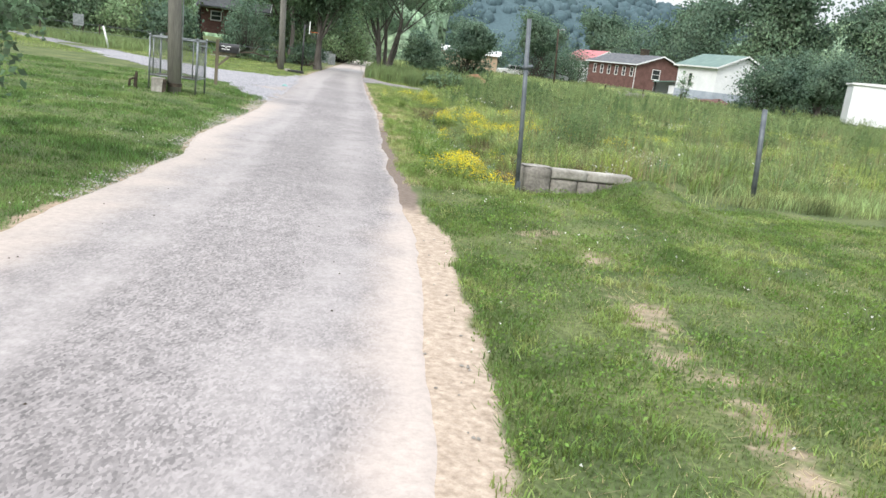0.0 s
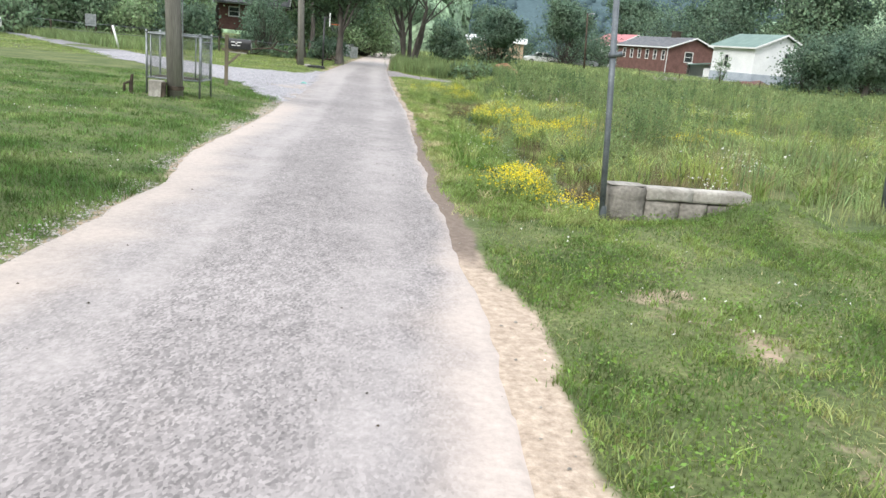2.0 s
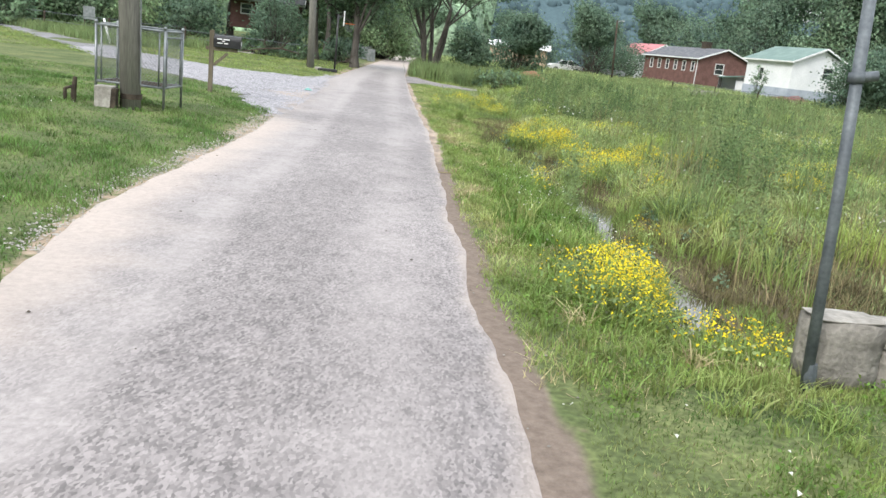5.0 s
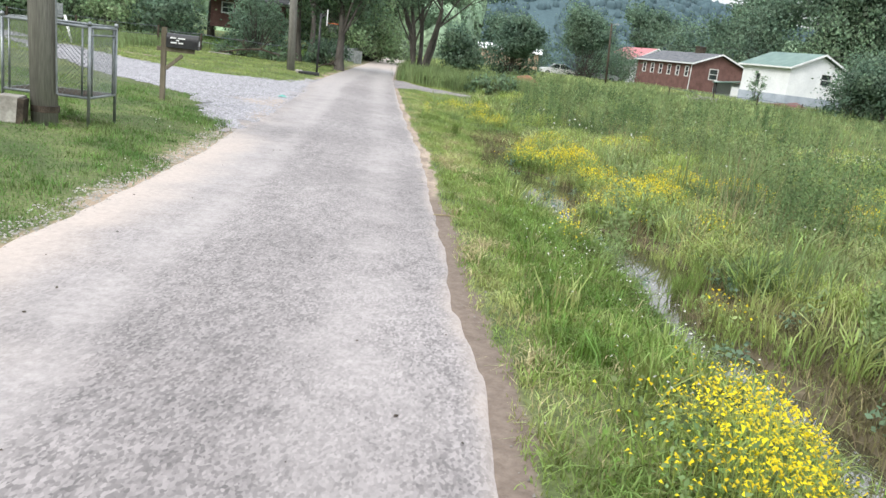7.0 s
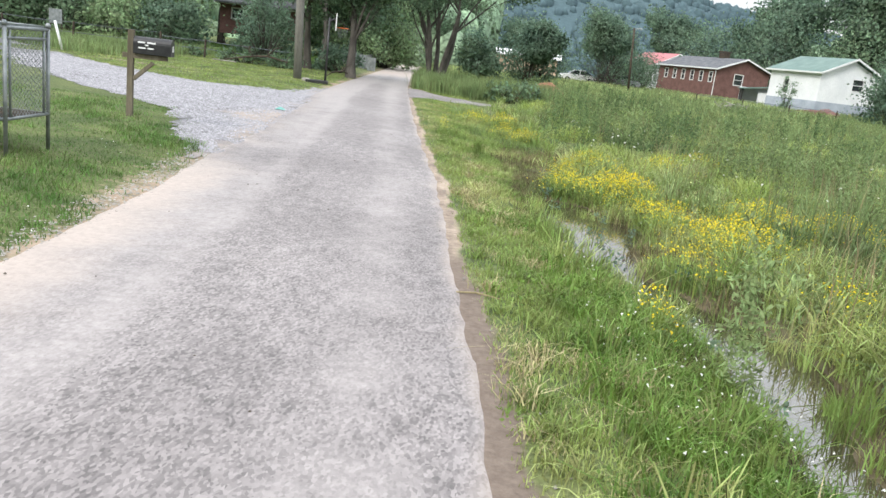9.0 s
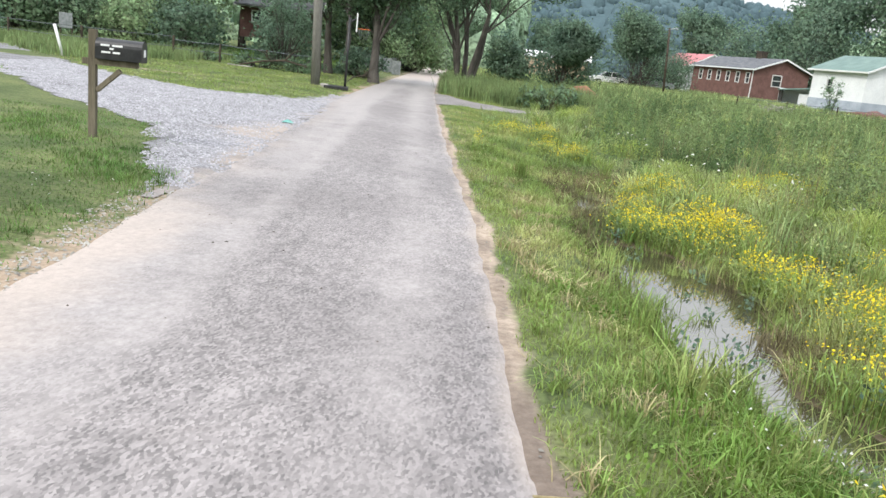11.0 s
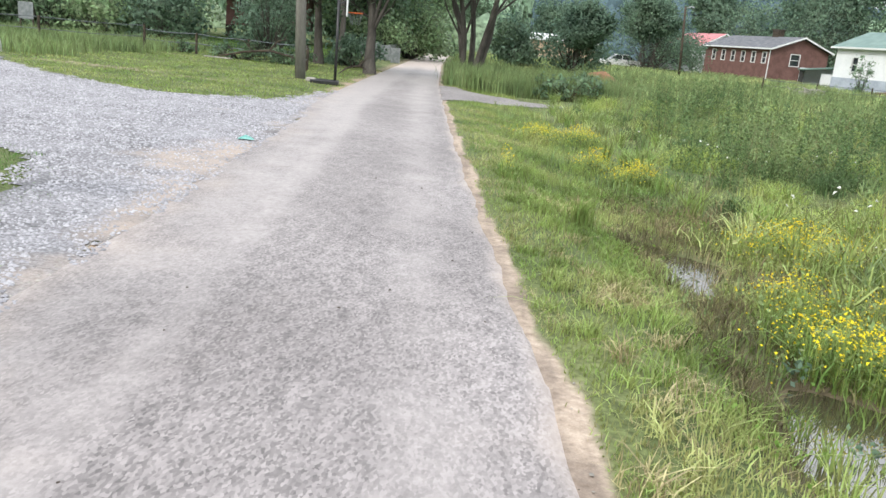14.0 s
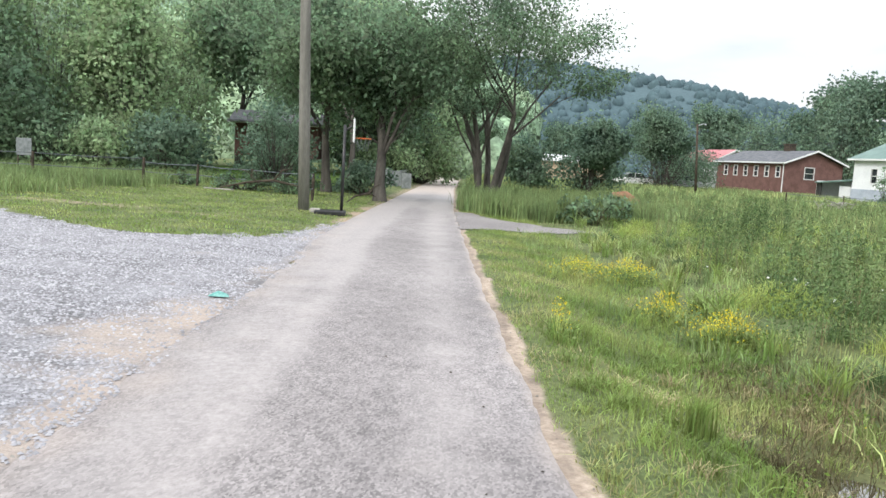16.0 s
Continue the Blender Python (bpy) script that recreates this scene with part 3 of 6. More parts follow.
def scatter(rng, n, x0, x1, y0, y1, keep):
    x, y = rng.uniform(x0, x1, n), rng.uniform(y0, y1, n)
    k = keep(x, y, rng.random(n))
    return x[k], y[k]


def blades(name, rng, x, y, height, width, lean, material, label, category, joints=1, base_lift=0.0):
    """Tapered, bent grass blades rooted at x, y. joints 1: one triangle each; 2: a quad and a tip; 3: an arch that droops at its end."""
    n = len(x)
    h = height * rng.uniform(0.55, 1.25, n) if np.isscalar(height) else height * rng.uniform(0.7, 1.2, n)
    w = width * rng.uniform(0.7, 1.3, n)
    a, b = rng.uniform(0, 2 * np.pi, n), rng.uniform(0, 2 * np.pi, n)
    s = np.abs(rng.normal(0, lean, n)) * h
    z = ground_z(x, y) - 0.01 + base_lift
    ax, ay = np.cos(a) * w, np.sin(a) * w
    lx, ly = np.cos(b) * s, np.sin(b) * s
    if joints == 3:
        v = np.stack([np.stack([x + e * ax * k + lx * q, y + e * ay * k + ly * q, z + h * g], 1)
                      for k, q, g, e in ((1, 0, 0, -1), (1, 0, 0, 1), (0.9, 0.28, 0.5, 1), (0.9, 0.28, 0.5, -1), (0.6, 0.85, 0.84, 1), (0.6, 0.85, 0.84, -1), (0, 1.6, 0.72, 0))], 1)
        k = 7 * np.arange(n)[:, None]
        f = np.concatenate([k + [0, 1, 2, 3], k + [3, 2, 4, 5], k + [5, 4, 6]], 1)
        me = raw_mesh(name, v.reshape(-1, 3), f, np.tile([4, 4, 3], n), material)
    elif joints == 1:
        v = np.stack([np.stack([x - ax, y - ay, z], 1), np.stack([x + ax, y + ay, z], 1), np.stack([x + lx, y + ly, z + h], 1)], 1)
        me = raw_mesh(name, v.reshape(-1, 3), np.arange(3 * n), 3, material)
    else:
        v = np.stack([np.stack([x - ax, y - ay, z], 1), np.stack([x + ax, y + ay, z], 1),
                      np.stack([x + 0.75 * ax + 0.3 * lx, y + 0.75 * ay + 0.3 * ly, z + 0.58 * h], 1), np.stack([x - 0.75 * ax + 0.3 * lx, y - 0.75 * ay + 0.3 * ly, z + 0.58 * h], 1),
                      np.stack([x + lx, y + ly, z + h * 0.97], 1)], 1)
        k = 5 * np.arange(n)[:, None]
        f = np.concatenate([k + [0, 1, 2, 3], k + [3, 2, 4]], 1)
        me = raw_mesh(name, v.reshape(-1, 3), f, np.tile([4, 3], n), material)
    return tagged(new(name, me), label, category, kind="stuff")


def off_pavement(x, y):
    out = (x < left_edge(y) - 0.01) | (x > right_edge(y) + 0.12)
    return out & ~inside(x + 0.22 * wob(x, y, 0.9, 5.0) - 0.22 + 0.15 * wob(x, y, 2.7, 1.0), y, DRIVE) & ~inside(x, y, SIDE)


rng = np.random.default_rng(5)


def lawn_keep(x, y, r):
    thin = 1 - 0.93 * np.clip(1.5 * bareness(x, y) - 0.30 + 0.5 * wob(x, y, 1.3, 2.9), 0, 1) * (bareness(x, y) > 0.08)
    thin = np.where(x > right_edge(y), thin * (1 - 0.98 * ease(edge_dirt(x, y), 0.3, 0.7)), thin)
    dist = np.hypot(x + 1.5, np.maximum(y - 7, 0))
    dens = np.clip(7.0 / np.maximum(dist, 3), 0.12, 1) * (0.72 + 0.4 * wob(x, y, 0.5, 3.3))
    near = np.where(x > -2, y < 15.6 + 0.25 * np.maximum(x, 0) + 0.5 * wob(x, y, 0.4, 2.2), y < 62)
    return off_pavement(x, y) & near & (r < thin * dens)


lx, ly = scatter(rng, 420000, -1.2, 10, 6.3, 19, lawn_keep)
blades("lawn_grass", rng, lx, ly, 0.030 + 0.05 * ease(wob(lx, ly, 0.45, 3.1) + 0.5 * wob(lx, ly, 1.3, 1.9), -0.4, 0.8), 0.0046, 0.7, M_LAWN, "short mown lawn grass with clover beside the road", "grass")
lx, ly = scatter(rng, 720000, -16, -4.4, 9, 32, lawn_keep)
blades("lawn_grass", rng, lx, ly, 0.035 + 0.05 * ease(wob(lx, ly, 0.4, 3.4) + 0.5 * wob(lx, ly, 1.2, 1.7), -0.4, 0.8), 0.0065, 0.7, M_YARD, "short mown green lawn grass on a low bank", "grass")
lx, ly = scatter(rng, 260000, -30, -6.4, 38, 62, lambda x, y, r: lawn_keep(x, y, r * 0.35))
blades("lawn_grass", rng, lx, ly, 0.06, 0.013, 0.8, M_VERGE, "patchy mown grass beyond the gravel driveway", "grass")

lx, ly = scatter(rng, 60000, -34, -11, 62, 84, lambda x, y, r: wob(x, y, 0.2, 1.4) + 2 * r > 0.1)
blades("lawn_grass", rng, lx, ly, 0.09, 0.03, 0.8, M_YARD, "bright mown lawn in front of a brick cottage", "grass")


def verge_keep(x, y, r):
    d = x - right_edge(y)
    water = ground_z(x, y) < WATER_Z + 0.012
    thin = (1 - 0.97 * ease(edge_dirt(x, y), 0.25, 0.75)) * (1 - 0.75 * mudness(x, y) * (wob(x, y, 0.5, 4.4) > -0.35))
    dens = np.clip(9.0 / np.maximum(y - 14, 6), 0.25, 1)
    return (d > 0.02) & (d < 2.6) & ~water & (r < thin * dens * (0.75 + 0.4 * wob(x, y, 0.7, 1.2))) & ~inside(x, y, SIDE)


lx, ly = scatter(rng, 520000, -4.6, 1.6, 15.2, 56, verge_keep)
_d = lx - right_edge(ly)
tall = 0.045 + 0.03 * ease(_d, 0.1, 0.5) + 0.11 * ease(_d, 0.35, 0.9) * ease(wob(lx, ly, 0.55, 7.7) + 0.4 * wob(lx, ly, 1.5, 3.3), 0.0, 0.6) * (1 - 0.6 * mudness(lx, ly))
blades("verge_grass", rng, lx, ly, tall * 0.9, 0.0042, 0.8, M_VERGE, "short and long green grass on the roadside verge", "grass", joints=2)
lx, ly = scatter(rng, 90000, -4.4, 0.4, 15.0, 44, lambda x, y, r: verge_keep(x, y, r * 0.6) & (wob(x, y, 0.6, 5.5) + 0.5 * wob(x, y, 1.7, 2.5) > 0.05))
blades("verge_straw", rng, lx, ly, 0.075, 0.0035, 1.1, M_STRAW, "pale dry grass stems mixed into the verge", "grass")


def meadow_keep(x, y, r):
    d = np.hypot(x + 2, y - 16)
    dens = np.clip((10.0 / np.maximum(d, 8)) ** 1.5, 0.03, 1)
    water = ground_z(x, y) < WATER_Z + 0.015
    wet = 1 - 0.72 * mudness(x, y)
    edge = (y > 16.2 + 0.25 * np.maximum(x, 0)) & (x > right_edge(y) + 1.3)
    return edge & ~water & ~inside(x, y, SIDE) & (r < dens * wet * np.clip(0.55 + 0.7 * wob(x, y, 0.22, 6.6) + 0.3 * wob(x, y, 0.8, 2.6), 0.06, 1))


lx, ly = scatter(rng, 560000, -3, 26, 16, 58, meadow_keep)
tall = 0.14 + 0.08 * wob(lx, ly, 0.16, 1.5) + 0.14 * wob(lx, ly, 0.6, 4.5) + 0.08 * ease(lx, 1, 5)
tall = tall * (1 - 0.62 * (1 - ease(ly, 19.5, 23)) * (1 - ease(lx, 1.6, 3.0)))
blades("meadow_grass", rng, lx, ly, np.maximum(tall, 0.07), 0.0075, 0.55, M_MEADOW, "knee-high overgrown meadow grass in a wet field", "grass", joints=2)
lx, ly = scatter(rng, 190000, -7, 75, 54, 125, lambda x, y, r: (x > right_edge(y) + 0.8) & ~inside(x, y, SIDE) & (r < np.clip(40 / y, 0.2, 1) * (0.75 + 0.4 * wob(x, y, 0.15, 2.6))))
blades("meadow_grass", rng, lx, ly, 0.5 + 0.2 * wob(lx, ly, 0.07, 3.5), 0.03, 0.3, M_MEADOW, "tall overgrown grass in the far field", "grass", joints=2)


def clumps(name, rng, n, x0, x1, y0, y1, keep, per, radius, height, width, lean, material, label, category="weeds", joints=2):
    cx, cy = scatter(rng, n, x0, x1, y0, y1, keep)
    k = np.repeat(np.arange(len(cx)), per)
    px, py = cx[k] + rng.normal(0, radius, len(k)), cy[k] + rng.normal(0, radius, len(k))
    hh = (height * rng.uniform(0.6, 1.25, len(cx)))[k]
    return blades(name, rng, px, py, hh, width, lean, material, label, category, joints=joints)


def field_of(scale, seed, lo, hi):
    """Where one kind of weed grows: its own patches in the field, thinning with distance."""
    def keep(x, y, r):
        ok = (y > 17 + 0.35 * np.maximum(x, 0)) & (x > ditch_x(y) + 0.75) & ~inside(x, y, SIDE)
        return ok & (r < np.clip(24 / y, 0.12, 1) ** 1.5 * ease(wob(x, y, scale, seed) + 0.35 * wob(x, y, 0.6, seed + 1), lo, hi))
    return keep


clumps("meadow_tussocks", rng, 6500, -1, 24, 17, 60, field_of(0.14, 2.7, -0.5, 0.5), 30, 0.05, 0.38, 0.008, 0.65, M_VERGE, "arching tussocks of yellow-green meadow grass", joints=3)
clumps("meadow_tussocks", rng, 6000, -1, 24, 17, 60, field_of(0.12, 5.2, -0.4, 0.5), 30, 0.06, 0.36, 0.007, 0.6, M_MEADOW, "arching tussocks of dull green meadow grass", joints=3)
clumps("tall_weeds", rng, 3600, 0.8, 26, 20, 70, field_of(0.16, 9.1, -0.05, 0.4), 22, 0.11, 0.72, 0.008, 0.34, M_REED, "clumps of tall blue-green weeds standing in the meadow")
clumps("tall_weeds", rng, 2600, 1, 60, 36, 84, lambda x, y, r: r < ease(wob(x, y, 0.07, 3.1) + 0.4 * wob(x, y, 0.3, 1.2), -0.25, 0.4), 18, 0.24, 0.75, 0.016, 0.32, M_REED, "tall blue-green weeds in the far part of the meadow")
in_field = field_of(0.2, 4.0, -0.4, 0.5)
clumps("rushes", rng, 110, -1.3, 1.4, 17, 27.5, lambda x, y, r: (x > right_edge(y) + 0.7) & (ground_z(x, y) > WATER_Z + 0.03), 34, 0.07, 0.34, 0.005, 0.45, M_VERGE, "tufts of green rushes at the edge of the ditch", joints=3)
clumps("rushes", rng, 1, -1.83, -1.80, 31.2, 31.25, lambda x, y, r: r > -1, 150, 0.05, 0.42, 0.0055, 0.28, M_VERGE, "upright tuft of dark green rush on the verge")
clumps("tall_weeds", rng, 620, -6.0, 2.5, 53.2, 63, lambda x, y, r: (x > right_edge(y) + 0.5) & ~inside(x, y, SIDE), 40, 0.22, 0.85, 0.014, 0.25, M_REED, "dense tall grass round the foot of a tree")
clumps("seed_stems", rng, 2600, 0.2, 24, 17, 60, in_field, 9, 0.14, 0.80, 0.004, 0.15, M_DRY, "thin pale seed stems above the meadow grass")
clumps("grass_islets", rng, 120, -1.2, 1.0, 17, 29, lambda x, y, r: np.abs(x - ditch_x(y) - 0.1) < 0.7, 40, 0.05, 0.24, 0.005, 0.5, M_VERGE, "small grass tufts growing out of the puddles")
clumps("brown_sedge", rng, 2600, -1.4, 2.6, 16.5, 34, lambda x, y, r: (x > ditch_x(y) - 0.5) & (r < 0.25 + mudness(x, y)) & (ground_z(x, y) > WATER_Z + 0.005), 22, 0.09, 0.15, 0.0045, 0.9, M_SEDGE, "low matted brown sedge in the wet ground")
clumps("dead_grass", rng, 600, -1.0, 3, 16.5, 33, lambda x, y, r: (x > ditch_x(y) + 0.1) & (ground_z(x, y) > WATER_Z), 10, 0.09, 0.22, 0.004, 0.9, M_DRY, "flattened dead grass stems in the wet ditch")
clumps("tall_weeds", rng, 900, -40, -16, 46, 62, lambda x, y, r: ~inside(x, y, DRIVE) & (y > 43 - 0.95 * (x + 14)), 34, 0.3, 0.5, 0.014, 0.45, M_REED, "unmown weeds along a wire fence")

def hummocks(name, rng, spots, dens, width, lean, material, label):
    """Low domed cushions of fine grass; spots: x, y, radius, height."""
    xs, ys, hs = [], [], []
    for cx, cy, cr, ch in spots:
        n = int(dens * cr * cr) + 20
        q, a = np.sqrt(rng.random(n)) * rng.uniform(0.8, 1.15, n), rng.uniform(0, 6.28, n)
        xs.append(cx + cr * q * np.cos(a)), ys.append(cy + cr * q * np.sin(a)), hs.append(ch * (1.05 - 0.75 * np.minimum(q, 1.1) ** 2))
    xs, ys, hs = np.concatenate(xs), np.concatenate(ys), np.concatenate(hs)
    k = ground_z(xs, ys) > WATER_Z + 0.01
    return blades(name, rng, xs[k], ys[k], hs[k], width, lean, material, label, "weeds", joints=3)


LIME = [(0.89, 37.4, 0.8, 0.45), (5.9, 47.0, 1.3, 0.5), (1.93, 32.2, 0.75, 0.42), (0.89, 22.1, 0.4, 0.3), (2.14, 33.1, 0.6, 0.4), (1.81, 27.2, 0.6, 0.38)]
lx, ly = scatter(rng, 420, 0.6, 18, 19, 56, lambda x, y, r: (x > ditch_x(y) + 0.9) & (wob(x, y, 0.11, 8.3) > -0.1) & (y > 18 + 0.4 * x))
LIME += [(a, b, float(rng.uniform(0.25, 0.75)), float(rng.uniform(0.28, 0.55))) for a, b in zip(lx, ly)]
hummocks("grass_hummocks", rng, LIME, 1300, 0.0055, 0.75, M_LIME, "rounded cushions of soft yellow-green grass in the meadow")
lx, ly = scatter(rng, 150, -0.4, 12, 17.5, 48, lambda x, y, r: (x > ditch_x(y) + 0.4) & (y > 17 + 0.4 * x))
hummocks("sedge_hummocks", rng, [(a, b, float(rng.uniform(0.14, 0.34)), float(rng.uniform(0.25, 0.5))) for a, b in zip(lx, ly)], 2600, 0.005, 0.7, M_STALK, "dark green arching sedge tussocks in the wet meadow")
clumps("lawn_tufts", rng, 2600, -1.1, 7, 6.5, 15.4, lambda x, y, r: lawn_keep(x, y, r * 0.5) & (wob(x, y, 0.5, 6.4) + 0.6 * wob(x, y, 1.4, 1.1) > 0.0), 24, 0.045, 0.065, 0.0040, 0.9, M_VERGE, "bright tufts standing up in the mown lawn", "grass")
lx, ly = scatter(rng, 60000, -1.0, 6, 6.4, 15.4, lambda x, y, r: off_pavement(x, y) & (r < 0.25 + 0.9 * bareness(x, y)) & (edge_dirt(x, y) < 0.4) & (wob(x, y, 0.42, 4.1) + 0.5 * wob(x, y, 1.2, 7.1) > -0.1))
blades("cut_straw", rng, lx, ly, 0.035, 0.0042, 2.2, M_STRAW, "dry mown clippings lying in the lawn", "grass")
clumps("lawn_tufts", rng, 1900, -12, -4.6, 9.5, 29, lambda x, y, r: lawn_keep(x, y, r * 0.6) & (wob(x, y, 0.35, 2.4) > -0.1), 20, 0.05, 0.085, 0.006, 0.8, M_YARD, "taller dark green tufts in the yard lawn", "grass")
clumps("verge_tufts", rng, 750, -2.6, 0.2, 14.8, 36, lambda x, y, r: verge_keep(x, y, r * 0.4) & (x - right_edge(y) > 0.2), 34, 0.045, 0.115, 0.0042, 0.75, M_VERGE, "arching bright green grass tufts on the verge", "grass", joints=3)
clumps("verge_tufts", rng, 170, -2.2, 0.0, 15.5, 34, lambda x, y, r: verge_keep(x, y, r * 0.4) & (x - right_edge(y) > 0.15), 40, 0.055, 0.11, 0.004, 0.9, M_STRAW, "fading straw-coloured grass tufts on the verge", "grass", joints=3)
clumps("lush_grass", rng, 210, -1.35, -0.2, 18.2, 23.5, lambda x, y, r: (x > right_edge(y) + 0.55) & (x < ditch_x(y) - 0.1), 40, 0.08, 0.17, 0.0045, 0.7, M_CLOVER, "lush dark green grass leaning over the ditch", "grass", joints=3)


def broadleaf(name, rng, x, y, spread, per, size, lift, material, label):
    """Low leafy weeds: rosettes of small folded leaves close to the ground."""
    tips = [(Vector((a, b, float(c) + lift)), spread) for a, b, c in zip(x, y, ground_z(x, y))]
    return tagged(new(name, leaf_mesh(name, rng, tips, 1.0, per, size, material, droop=-0.3)), label, "weeds", kind="stuff")


YELLOW = [(-0.50, 17.1, 0.42, 0.55, 1.5), (-0.66, 16.6, 0.30, 0.35, 1.2), (0.0, 16.15, 0.30, 0.35, 1.2), (-0.36, 17.6, 0.28, 0.5, 1.0), (0.06, 19.74, 0.22, 0.40, 0.9), (-0.74, 21.74, 0.12, 0.30, 0.5),
          (0.27, 21.63, 0.2, 0.3, 0.6), (1.05, 22.7, 0.25, 0.3, 0.5), (3.84, 24.6, 0.6, 0.7, 0.9), (1.06, 25.4, 0.4, 0.5, 1.0), (0.63, 25.0, 0.35, 0.4, 1.3), (0.42, 26.1, 0.4, 0.4, 1.0),
          (1.75, 26.7, 0.5, 0.5, 1.2), (2.72, 26.4, 0.45, 0.6, 1.0), (-0.05, 27.9, 0.4, 0.45, 1.4), (-0.52, 28.1, 0.3, 0.45, 1.2), (0.37, 28.0, 0.35, 0.45, 1.3), (0.30, 28.8, 0.35, 0.4, 1.0),
          (0.17, 26.5, 0.25, 0.35, 1.0), (-0.45, 29.1, 0.25, 0.35, 0.9), (0.2, 31.0, 0.5, 0.5, 0.9), (1.63, 31.3, 0.5, 0.5, 0.9), 
          (-0.69, 34.6, 0.36, 0.20, 1.6), (-1.09, 35.8, 0.30, 0.35, 0.8), (-2.57, 33.8, 0.14, 0.2, 0.6), (-1.77, 39.2, 0.4, 0.5, 0.7), (-1.02, 39.3, 0.4, 0.5, 0.7), (-0.07, 23.7, 0.4, 0.5, 0.4), (0.93, 24.5, 0.4, 0.5, 0.7), (2.9, 33.3, 0.6, 0.7, 0.6), (5.5, 27, 0.8, 1.0, 0.6)]
SPECK = np.array([(1, 0, 0), (-0.5, 0.87, 0), (-0.5, -0.87, 0), (0, 0, 0.7)])


def flowers(name, rng, x, y, height, size, material, label, stems=M_VERGE):
    """Small four-sided blossoms on bent stems; the stems and the blossoms are one object each."""
    n = len(x)
    z = ground_z(x, y) + height * rng.uniform(0.6, 1.2, n)
    s = size * rng.uniform(0.6, 1.3, n)
    a, tilt = rng.uniform(0, 6.28, n), rng.normal(0, 0.5, (n, 2))
    px = SPECK[None, :, 0] * np.cos(a)[:, None] - SPECK[None, :, 1] * np.sin(a)[:, None]
    py = SPECK[None, :, 0] * np.sin(a)[:, None] + SPECK[None, :, 1] * np.cos(a)[:, None]
    pz = SPECK[None, :, 2] + tilt[:, :1] * px + tilt[:, 1:] * py
    v = np.stack([x[:, None] + s[:, None] * px, y[:, None] + s[:, None] * py, z[:, None] + s[:, None] * pz], 2).reshape(-1, 3)
    f = (4 * np.arange(n)[:, None, None] + np.array([(0, 1, 3), (1, 2, 3), (2, 0, 3)])[None]).reshape(-1)
    return tagged(new(name, raw_mesh(name, v, f, 3, material)), label, "flowers", kind="stuff")


fx, fy, fh = [], [], []
for px, py, rx, ry, thick in YELLOW:
    k = int(2600 * rx * ry * thick) + 40
    u, w = rng.normal(0, 0.62, k), rng.normal(0, 0.62, k)
    fx.append(px + rx * u), fy.append(py + ry * w), fh.append(0.17 + 0.19 * np.exp(-u * u - w * w))
fx, fy, fh = np.concatenate(fx), np.concatenate(fy), np.concatenate(fh)
k = (fx > right_edge(fy) + 0.45) & (ground_z(fx, fy) > WATER_Z + 0.01)
fx, fy, fh = fx[k], fy[k], fh[k]
flowers("yellow_wildflowers", rng, fx, fy, fh, 0.0105, M_YELLOW, "patches of small yellow wildflowers along the ditch")
blades("wildflower_stems", rng, fx, fy, fh * 1.03, 0.0028, 0.2, M_LIME, "thin green stems under the yellow wildflowers", "flowers", joints=2)
bx = np.repeat(fx, 2) + rng.normal(0, 0.05, 2 * len(fx))
by = np.repeat(fy, 2) + rng.normal(0, 0.05, 2 * len(fx))
k = ground_z(bx, by) > WATER_Z
blades("wildflower_leaves", rng, bx[k], by[k], (np.repeat(fh, 2) * 0.72)[k], 0.0055, 0.6, M_VERGE, "narrow green leaves filling the clumps of wildflowers", "flowers", joints=3)
wx, wy = scatter(rng, 260, -1.3, 0.2, 17.5, 23, lambda x, y, r: (x > right_edge(y) + 0.7) & (x < ditch_x(y) + 0.1))
flowers("white_wildflowers", rng, wx, wy, 0.20, 0.0095, M_WHITEFLOWER, "small white blossoms in the grass above the ditch")
UMBELS = [(7.8, 33.3), (3.45, 19.95), (1.72, 16.85), (9.0, 34.7), (8.3, 34.1), (3.2, 20.3), (11.5, 33.8), (1.95, 17.3), (5.6, 24.5)]
wx = np.concatenate([rng.normal(a, 0.15, 34) for a, b in UMBELS])
wy = np.concatenate([rng.normal(b, 0.2, 34) for a, b in UMBELS])
flowers("white_umbels", rng, wx, wy, 0.42, 0.013, M_WHITEFLOWER, "flat clusters of white blossom above the weeds")
wx, wy = scatter(rng, 900, -0.5, 14, 18, 40, lambda x, y, r: (x > ditch_x(y) + 1.2) & (wob(x, y, 0.2, 5.9) > 0.35))
flowers("white_wildflowers", rng, wx, wy, 0.55, 0.022, M_WHITEFLOWER, "scattered white wildflower heads in the meadow")
wx, wy = scatter(rng, 1600, -11, 3, 7.5, 27, lambda x, y, r: off_pavement(x, y) & ((x < -4.8) | (y < 15)) & (wob(x, y, 0.25, 8.9) > 0.2))
flowers("clover_heads", rng, wx, wy, 0.055, 0.011, M_WHITEFLOWER, "tiny white clover heads dotted in the lawn")


# ---- low leafy weeds ----
lx, ly = scatter(rng, 4200, -1.1, 5, 6.5, 16, lambda x, y, r: lawn_keep(x, y, r * 0.6) & (wob(x, y, 0.45, 3.1) > -0.1))
broadleaf("lawn_weeds", rng, lx, ly, 0.05, 16, 0.020, 0.03, M_CLOVER, "low clover and broad-leaved weeds in the lawn")
lx, ly = scatter(rng, 1100, -2, 1.2, 15.5, 34, lambda x, y, r: verge_keep(x, y, r * 0.5) & (wob(x, y, 0.5, 3.9) > 0.0))
broadleaf("verge_weeds", rng, lx, ly, 0.05, 14, 0.024, 0.07, M_CLOVER, "leafy green weeds on the verge")
